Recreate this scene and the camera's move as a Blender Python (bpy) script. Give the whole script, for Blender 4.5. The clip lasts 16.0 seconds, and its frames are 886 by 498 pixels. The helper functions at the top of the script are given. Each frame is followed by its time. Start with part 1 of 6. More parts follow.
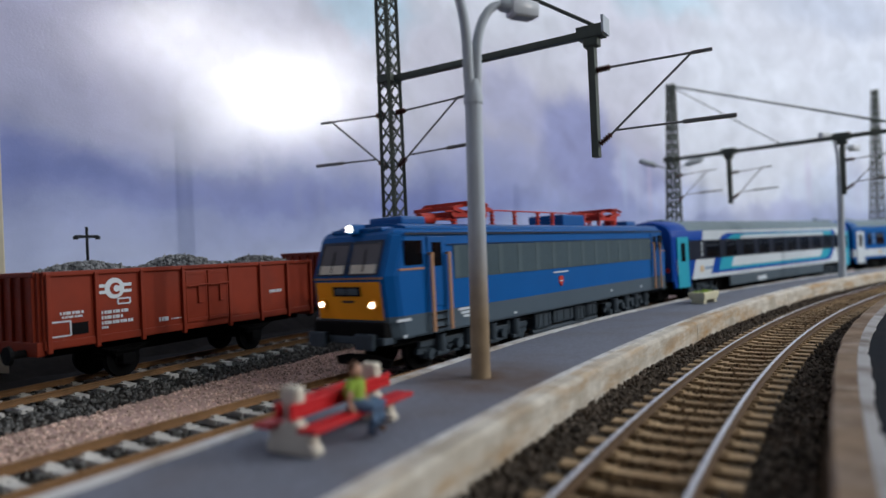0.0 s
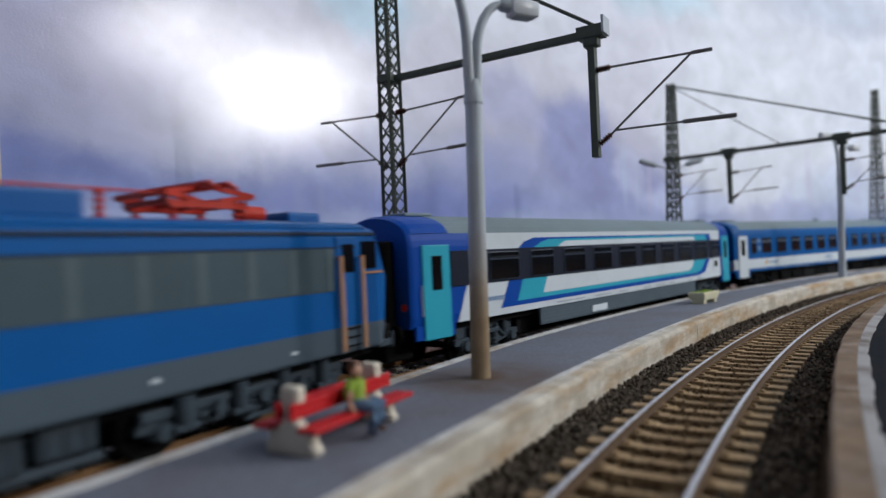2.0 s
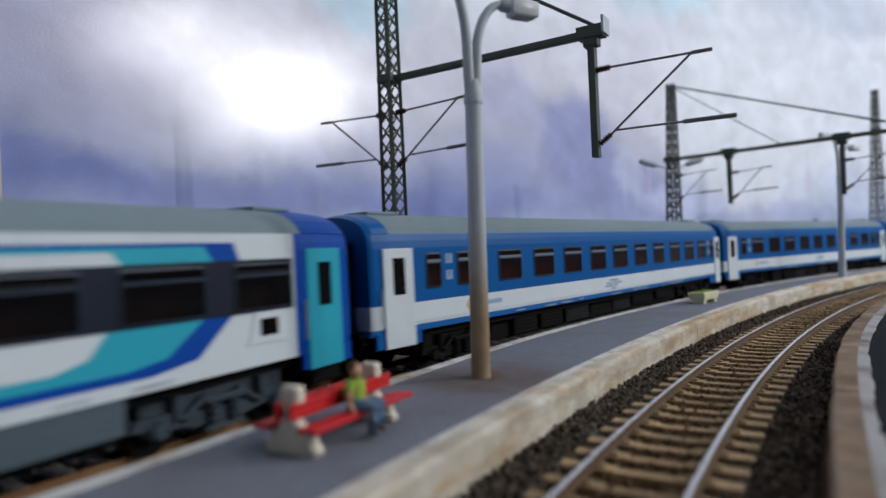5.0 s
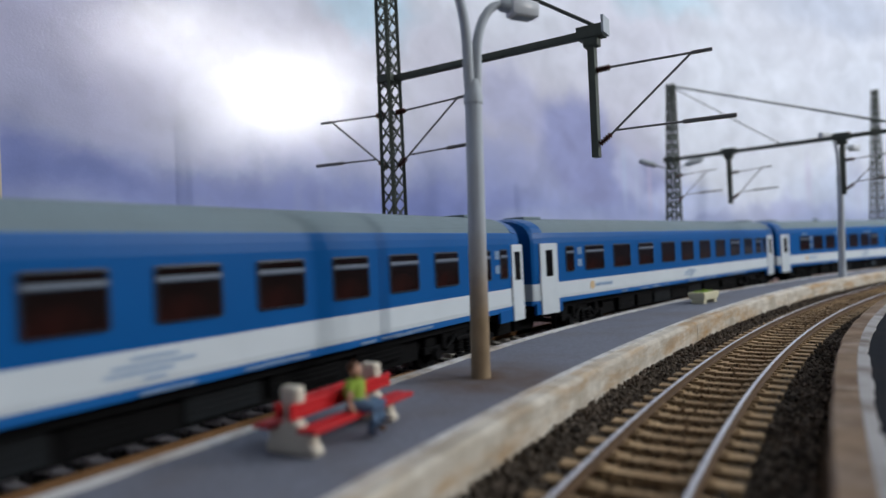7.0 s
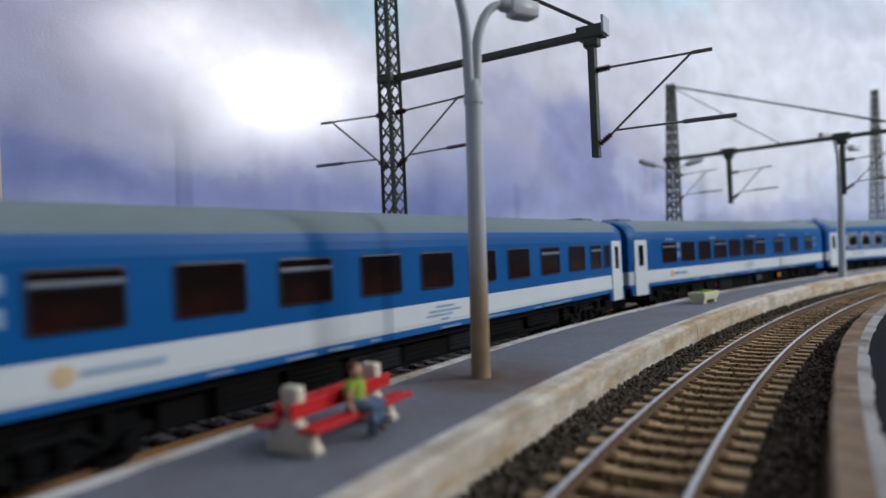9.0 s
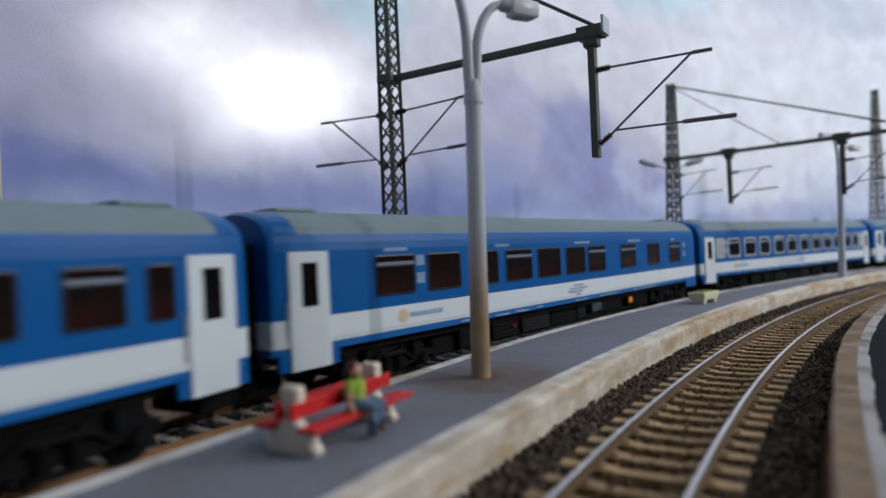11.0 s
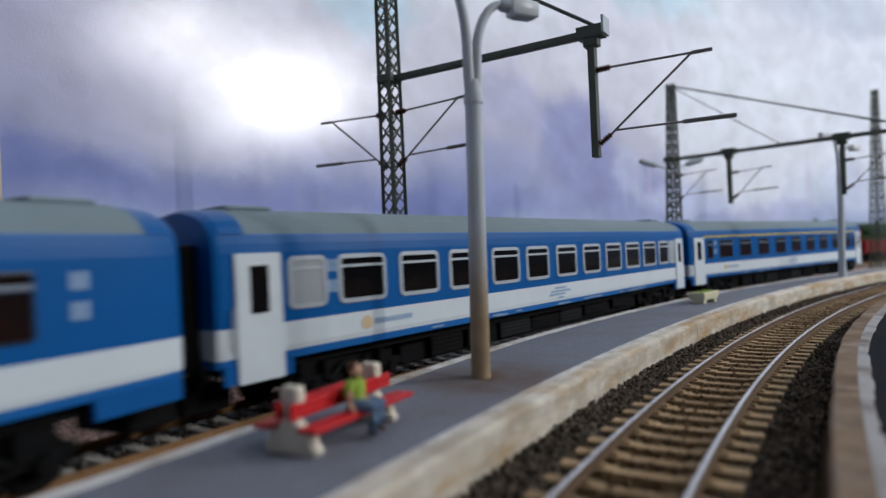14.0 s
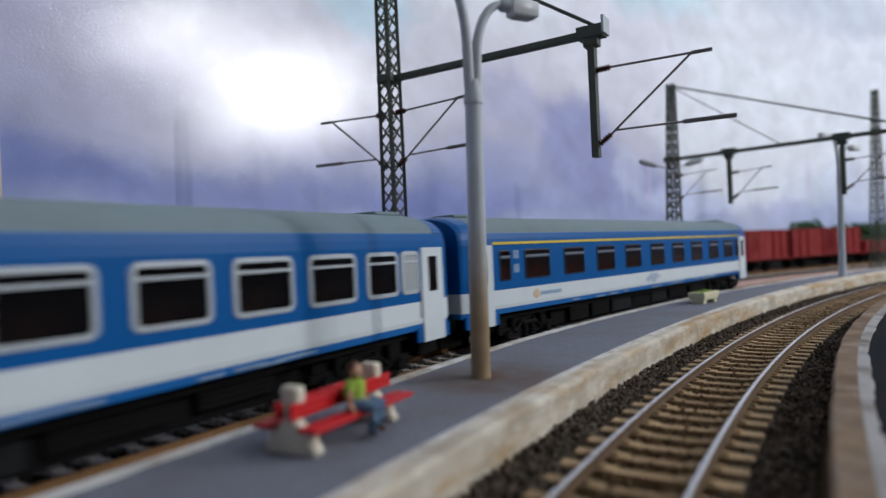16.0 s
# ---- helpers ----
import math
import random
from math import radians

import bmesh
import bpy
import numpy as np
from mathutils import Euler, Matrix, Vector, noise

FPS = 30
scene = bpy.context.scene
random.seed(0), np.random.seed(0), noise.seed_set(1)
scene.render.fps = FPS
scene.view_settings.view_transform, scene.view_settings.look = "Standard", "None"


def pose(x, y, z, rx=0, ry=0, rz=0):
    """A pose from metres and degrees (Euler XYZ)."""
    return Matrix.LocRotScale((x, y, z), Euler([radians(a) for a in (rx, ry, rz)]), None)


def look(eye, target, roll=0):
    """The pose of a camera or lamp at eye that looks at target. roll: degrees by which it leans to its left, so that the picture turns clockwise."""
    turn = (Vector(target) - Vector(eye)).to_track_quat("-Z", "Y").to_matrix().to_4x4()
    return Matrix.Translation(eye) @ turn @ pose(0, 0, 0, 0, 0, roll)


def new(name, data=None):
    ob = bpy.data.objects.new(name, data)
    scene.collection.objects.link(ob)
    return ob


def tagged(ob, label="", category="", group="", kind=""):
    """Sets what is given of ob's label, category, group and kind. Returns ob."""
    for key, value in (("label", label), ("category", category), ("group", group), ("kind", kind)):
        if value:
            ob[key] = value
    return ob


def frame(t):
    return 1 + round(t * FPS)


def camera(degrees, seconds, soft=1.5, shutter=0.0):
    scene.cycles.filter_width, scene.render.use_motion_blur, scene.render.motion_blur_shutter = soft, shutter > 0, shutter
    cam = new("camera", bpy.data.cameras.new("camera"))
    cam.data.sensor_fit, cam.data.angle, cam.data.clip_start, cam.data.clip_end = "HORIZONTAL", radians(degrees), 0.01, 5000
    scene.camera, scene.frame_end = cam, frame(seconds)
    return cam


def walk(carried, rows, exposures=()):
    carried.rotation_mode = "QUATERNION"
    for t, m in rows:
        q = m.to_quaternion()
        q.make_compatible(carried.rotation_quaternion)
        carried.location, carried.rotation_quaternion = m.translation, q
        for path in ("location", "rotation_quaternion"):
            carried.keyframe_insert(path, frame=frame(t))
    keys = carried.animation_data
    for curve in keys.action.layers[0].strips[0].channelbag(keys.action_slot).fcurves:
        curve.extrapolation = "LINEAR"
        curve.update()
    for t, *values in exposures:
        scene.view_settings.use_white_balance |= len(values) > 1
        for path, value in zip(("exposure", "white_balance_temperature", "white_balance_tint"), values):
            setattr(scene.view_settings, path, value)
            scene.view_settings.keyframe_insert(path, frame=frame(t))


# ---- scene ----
# A model railway at 1:87. Lengths below are those of the full-size railway; K brings them to the model's size.
K = 1.0 / 87.0
CAM_H = 3.119
cam = camera(70.03, 16.0, soft=1.5, shutter=0.5)
cam.data.dof.use_dof = True
cam.data.dof.focus_distance = 18.5 * K
cam.data.dof.aperture_fstop = 11.0
EYE = (0.0, 0.0, CAM_H * K)
CAM_POSE = look(EYE, (0.0, 1.0, CAM_H * K + 0.00375), -2.51)
walk(cam, [(0.0, CAM_POSE), (16.0, CAM_POSE)])

# ---- track plan ----
CX, CY, R = 109.709, -62.825, 137.055        # the arc of the train's track
C1X, C1Y, R1 = 103.585, -52.325, 118.038     # the arc of the platform's other track


def at(s, o=0.0, z=0.0):
    a = s / R
    return Vector((CX - (R + o) * math.cos(a), CY + (R + o) * math.sin(a), z))


def at1(s, o=0.0, z=0.0):
    a = s / R1
    return Vector((C1X - (R1 + o) * math.cos(a), C1Y + (R1 + o) * math.sin(a), z))


def smooth(a, b, x):
    t = min(1.0, max(0.0, (x - a) / (b - a)))
    return t * t * (3 - 2 * t)


def far_off(s):
    """The far track's distance from the train's track."""
    return 6.2 + 2.1 * smooth(68, 93, s)


def at3(s, o=0.0, z=0.0):
    return at(s, far_off(s) + o, z)


def yaw(s):
    return 90 - math.degrees(s / R)


def kpose(p, rz=0.0, rx=0.0, ry=0.0):
    return pose(p[0] * K, p[1] * K, p[2] * K, rx, ry, rz)


# ---- light ----
world = bpy.data.worlds.new("world")
scene.world = world
world.use_nodes = True
world.node_tree.nodes["Background"].inputs[0].default_value = (0.80, 0.87, 1.0, 1)
world.node_tree.nodes["Background"].inputs[1].default_value = 0.09


def area_lamp(name, m, sx, sy, watts, colour):
    d = bpy.data.lights.new(name, "AREA")
    d.shape, d.size, d.size_y, d.energy, d.color = "ELLIPSE" if name == "wall_lamp" else "RECTANGLE", sx, sy, watts, colour
    ob = new(name, d)
    ob.matrix_world = m
    return ob


scene.view_settings.exposure = 0.0

# lamps of the room, and the print on the backdrop
WALL = 16.5
STAY = 0.97
KEY_AT, KEY_W = (1.32, 0.10, 1.5), 22.2
SIDE_AT, SIDE_W = (1.22, -0.52, 0.73), 4.4
HOT = (((1.16, 0.335, 0.454), 0.085, 0.22, 3.7), ((1.076, 0.186, 0.575), 0.06, 0.025, 1.55))
HOT_AIM = ((-0.100, 0.402, 0.139), (-0.146, 0.343, 0.161))
SKY_ROWS = ((0.0, (0.56, 0.62, 0.82)), (0.22, (0.50, 0.56, 0.79)), (0.33, (0.37, 0.42, 0.70)), (0.45, (0.46, 0.49, 0.70)), (0.6, (0.61, 0.61, 0.76)), (0.8, (0.72, 0.72, 0.84)), (1.0, (0.80, 0.83, 0.93)))
# rows: middle along the wall and up, size along and up, colour, strength, softness
SKY_BLOBS = ((84, 7.0, 9, 2.2, (0.21, 0.26, 0.57), 0.85, 0.9), (93, 6.6, 8, 1.7, (0.25, 0.30, 0.62), 0.7, 0.9), (106, 6.6, 13, 2.6, (0.23, 0.28, 0.60), 0.85, 0.9), (112, 9, 12, 4, (0.38, 0.42, 0.70), 0.6, 0.9), (104, 13, 6, 6, (0.66, 0.68, 0.80), 0.6, 0.8),
             (128, 23, 13, 10, (0.80, 0.81, 0.93), 0.9, 0.7), (147, 15, 19, 12, (0.86, 0.90, 1.0), 0.98, 0.45), (165, 18, 12, 14, (0.84, 0.89, 1.0), 0.9, 0.8), (121.5, 12.3, 7.0, 6.0, (0.36, 0.39, 0.66), 0.95, 0.45), (114, 15, 5, 4, (0.50, 0.52, 0.76), 0.7, 0.6), (126, 8.3, 8, 3.0, (0.36, 0.39, 0.67), 0.85, 0.5),
             (160, 8, 14, 4.5, (0.74, 0.82, 1.0), 0.8, 0.8), (135, 6.8, 9, 2.2, (0.66, 0.73, 0.97), 0.8, 0.6), (150, 6, 7, 1.6, (0.50, 0.53, 0.80), 0.6, 0.8), (128, 9.5, 2.2, 3.2, (0.64, 0.68, 0.90), 0.6, 0.4),
             (101, 18.5, 5.5, 3.0, (0.56, 0.78, 0.94), 0.8, 0.7), (133, 28, 12, 4, (0.58, 0.79, 0.92), 0.7, 0.7), (160, 31, 16, 5, (0.60, 0.66, 0.80), 0.7, 0.7), (91, 11.5, 7, 4.5, (0.72, 0.73, 0.82), 0.5, 0.9), (84, 13, 14, 6.5, (0.44, 0.44, 0.63), 0.85, 0.9), (83, 10, 5, 2.5, (0.44, 0.45, 0.64), 0.5, 0.8))

# slender printed spires: middle along the wall and up, half width, half height, colour, strength
SKY_SPIRES = ((127.0, 9.5, 0.55, 5.0, (0.55, 0.66, 0.86), 0.55), (128.6, 8.5, 0.4, 4.0, (0.60, 0.68, 0.88), 0.45), (130.4, 9.0, 0.5, 5.0, (0.68, 0.60, 0.78), 0.5), (132.0, 7.2, 0.8, 2.6, (0.52, 0.55, 0.80), 0.5),
              (155.0, 10.0, 1.0, 4.5, (0.66, 0.62, 0.82), 0.5), (151.5, 7.5, 1.6, 2.4, (0.60, 0.64, 0.88), 0.4), (163.0, 9.0, 1.2, 5.0, (0.62, 0.64, 0.84), 0.5), (95.5, 6.5, 0.5, 2.8, (0.34, 0.38, 0.64), 0.5), (97.0, 6.0, 0.4, 2.4, (0.36, 0.40, 0.66), 0.5))

# ---- materials ----
def mat(name, colour, rough=0.6, metal=0.0, vary=0.12, scale=300.0, bump=0.15, emit=0.0, dirt=None, dirt_amount=0.35, spec=0.22, dirt_scale=None, random_tone=0.0):
    m = bpy.data.materials.new(name)
    m.use_nodes = True
    nt = m.node_tree
    b = nt.nodes["Principled BSDF"]
    b.inputs["Roughness"].default_value = rough
    b.inputs["Metallic"].default_value = metal
    b.inputs["Specular IOR Level"].default_value = spec
    tc = nt.nodes.new("ShaderNodeTexCoord")
    n1 = nt.nodes.new("ShaderNodeTexNoise")
    n1.inputs["Scale"].default_value = scale
    n1.inputs["Detail"].default_value = 5
    nt.links.new(tc.outputs["Object"], n1.inputs["Vector"])
    n2 = nt.nodes.new("ShaderNodeTexNoise")
    n2.inputs["Scale"].default_value = dirt_scale or scale * 0.16
    n2.inputs["Detail"].default_value = 4
    nt.links.new(tc.outputs["Object"], n2.inputs["Vector"])
    dark = tuple(c * (1 - vary) for c in colour)
    light = tuple(min(1, c * (1 + vary)) for c in colour)
    mix = nt.nodes.new("ShaderNodeMix")
    mix.data_type = "RGBA"
    mix.inputs[6].default_value, mix.inputs[7].default_value = (*dark, 1), (*light, 1)
    nt.links.new(n1.outputs["Fac"], mix.inputs[0])
    out = mix.outputs[2]
    d = dirt or tuple(c * 0.6 for c in colour)
    ramp = nt.nodes.new("ShaderNodeMapRange")
    ramp.inputs[1].default_value, ramp.inputs[2].default_value = 0.48, 0.75
    ramp.inputs[3].default_value, ramp.inputs[4].default_value = 0.0, dirt_amount
    nt.links.new(n2.outputs["Fac"], ramp.inputs[0])
    mix2 = nt.nodes.new("ShaderNodeMix")
    mix2.data_type = "RGBA"
    mix2.inputs[7].default_value = (*d, 1)
    nt.links.new(ramp.outputs[0], mix2.inputs[0])
    nt.links.new(out, mix2.inputs[6])
    out = mix2.outputs[2]
    if random_tone:
        oi = nt.nodes.new("ShaderNodeObjectInfo")
        hsv = nt.nodes.new("ShaderNodeHueSaturation")
        mr = nt.nodes.new("ShaderNodeMapRange")
        mr.inputs[3].default_value, mr.inputs[4].default_value = 1 - random_tone, 1 + random_tone
        nt.links.new(oi.outputs["Random"], mr.inputs[0])
        nt.links.new(mr.outputs[0], hsv.inputs["Value"])
        nt.links.new(out, hsv.inputs["Color"])
        out = hsv.outputs[0]
    nt.links.new(out, b.inputs["Base Color"])
    if bump:
        bp = nt.nodes.new("ShaderNodeBump")
        bp.inputs["Strength"].default_value = bump
        bp.inputs["Distance"].default_value = 0.0004
        nt.links.new(n1.outputs["Fac"], bp.inputs["Height"])
        nt.links.new(bp.outputs[0], b.inputs["Normal"])
    if emit:
        b.inputs["Emission Color"].default_value = (*colour, 1)
        b.inputs["Emission Strength"].default_value = emit
    return m


def island_tone(m, amount):
    """Varies a material from stone to stone."""
    nt = m.node_tree
    b = nt.nodes["Principled BSDF"]
    src = b.inputs["Base Color"].links[0].from_socket
    g = nt.nodes.new("ShaderNodeNewGeometry")
    mr = nt.nodes.new("ShaderNodeMapRange")
    mr.inputs[3].default_value, mr.inputs[4].default_value = 1 - amount, 1 + amount
    hsv = nt.nodes.new("ShaderNodeHueSaturation")
    nt.links.new(g.outputs["Random Per Island"], mr.inputs[0])
    nt.links.new(mr.outputs[0], hsv.inputs["Value"])
    nt.links.new(src, hsv.inputs["Color"])
    nt.links.new(hsv.outputs[0], b.inputs["Base Color"])
    return m


def stained(m, colour, scale, amount):
    """Broad irregular stains over a material, drawn out along the kerb."""
    nt = m.node_tree
    b = nt.nodes["Principled BSDF"]
    src = b.inputs["Base Color"].links[0].from_socket
    tc = nt.nodes.new("ShaderNodeTexCoord")
    n = nt.nodes.new("ShaderNodeTexNoise")
    n.inputs["Scale"].default_value, n.inputs["Detail"].default_value, n.inputs["Roughness"].default_value = scale, 8, 0.65
    flat = nt.nodes.new("ShaderNodeVectorMath")
    flat.operation = "MULTIPLY"
    flat.inputs[1].default_value = (1, 1, 4.5)
    nt.links.new(tc.outputs["Object"], flat.inputs[0])
    nt.links.new(flat.outputs[0], n.inputs["Vector"])
    mr = nt.nodes.new("ShaderNodeMapRange")
    mr.inputs[1].default_value, mr.inputs[2].default_value, mr.inputs[3].default_value, mr.inputs[4].default_value = 0.46, 0.66, 0.0, amount
    nt.links.new(n.outputs["Fac"], mr.inputs[0])
    mx = nt.nodes.new("ShaderNodeMix")
    mx.data_type = "RGBA"
    mx.inputs[7].default_value = (*colour, 1)
    nt.links.new(mr.outputs[0], mx.inputs[0])
    nt.links.new(src, mx.inputs[6])
    nt.links.new(mx.outputs[2], b.inputs["Base Color"])
    return m


def at_foot(m):
    """A rusty brown run-off stain round the foot of the near lamp."""
    nt = m.node_tree
    b = nt.nodes["Principled BSDF"]
    src = b.inputs["Base Color"].links[0].from_socket
    tc = nt.nodes.new("ShaderNodeTexCoord")
    n = nt.nodes.new("ShaderNodeTexNoise")
    n.inputs["Scale"].default_value, n.inputs["Detail"].default_value = 120, 5
    nt.links.new(tc.outputs["Object"], n.inputs["Vector"])
    d = nt.nodes.new("ShaderNodeVectorMath")
    d.operation = "DISTANCE"
    d.inputs[1].default_value = (0.95 * K, 13.1 * K, 0.45 * K)
    nt.links.new(tc.outputs["Object"], d.inputs[0])
    mr = nt.nodes.new("ShaderNodeMapRange")
    mr.interpolation_type = "SMOOTHSTEP"
    mr.inputs[1].default_value, mr.inputs[2].default_value, mr.inputs[3].default_value, mr.inputs[4].default_value = 0.1 * K, 2.7 * K, 1.4, 0.0
    nt.links.new(d.outputs["Value"], mr.inputs[0])
    mu = nt.nodes.new("ShaderNodeMath")
    mu.operation = "MULTIPLY"
    mu.use_clamp = True
    nt.links.new(mr.outputs[0], mu.inputs[0])
    nt.links.new(n.outputs["Fac"], mu.inputs[1])
    mx = nt.nodes.new("ShaderNodeMix")
    mx.data_type = "RGBA"
    mx.inputs[7].default_value = (0.10, 0.055, 0.025, 1)
    nt.links.new(mu.outputs[0], mx.inputs[0])
    nt.links.new(src, mx.inputs[6])
    nt.links.new(mx.outputs[2], b.inputs["Base Color"])
    return m


def bands(name, rows, axis=2, rough=0.40, bump=0.03):
    """Paint in level bands: rows of (height in full-size metres from which the colour starts, colour)."""
    m = mat(name, (0.5, 0.5, 0.5), rough, bump=bump, scale=250, dirt_amount=0.0, spec=0.14)
    nt = m.node_tree
    b = nt.nodes["Principled BSDF"]
    tc = nt.nodes.new("ShaderNodeTexCoord")
    sep = nt.nodes.new("ShaderNodeSeparateXYZ")
    nt.links.new(tc.outputs["Object"], sep.inputs[0])
    mul = nt.nodes.new("ShaderNodeMath")
    mul.operation = "MULTIPLY"
    mul.inputs[1].default_value = 87.0 / 5.0
    nt.links.new(sep.outputs[axis], mul.inputs[0])
    cr = nt.nodes.new("ShaderNodeValToRGB")
    cr.color_ramp.interpolation = "CONSTANT"
    els = cr.color_ramp.elements
    while len(els) < len(rows):
        els.new(0.5)
    for e, (z, c) in zip(els, sorted(rows)):
        e.position, e.color = max(0, z / 5.0), (*c, 1)
    nt.links.new(mul.outputs[0], cr.inputs[0])
    n = nt.nodes.new("ShaderNodeTexNoise")
    n.inputs["Scale"].default_value = 60
    n.inputs["Detail"].default_value = 6
    nt.links.new(tc.outputs["Object"], n.inputs["Vector"])
    mr = nt.nodes.new("ShaderNodeMapRange")
    mr.inputs[3].default_value, mr.inputs[4].default_value = 0.88, 1.1
    nt.links.new(n.outputs["Fac"], mr.inputs[0])
    hsv = nt.nodes.new("ShaderNodeHueSaturation")
    nt.links.new(mr.outputs[0], hsv.inputs["Value"])
    nt.links.new(cr.outputs[0], hsv.inputs["Color"])
    nt.links.new(hsv.outputs[0], b.inputs["Base Color"])
    return m


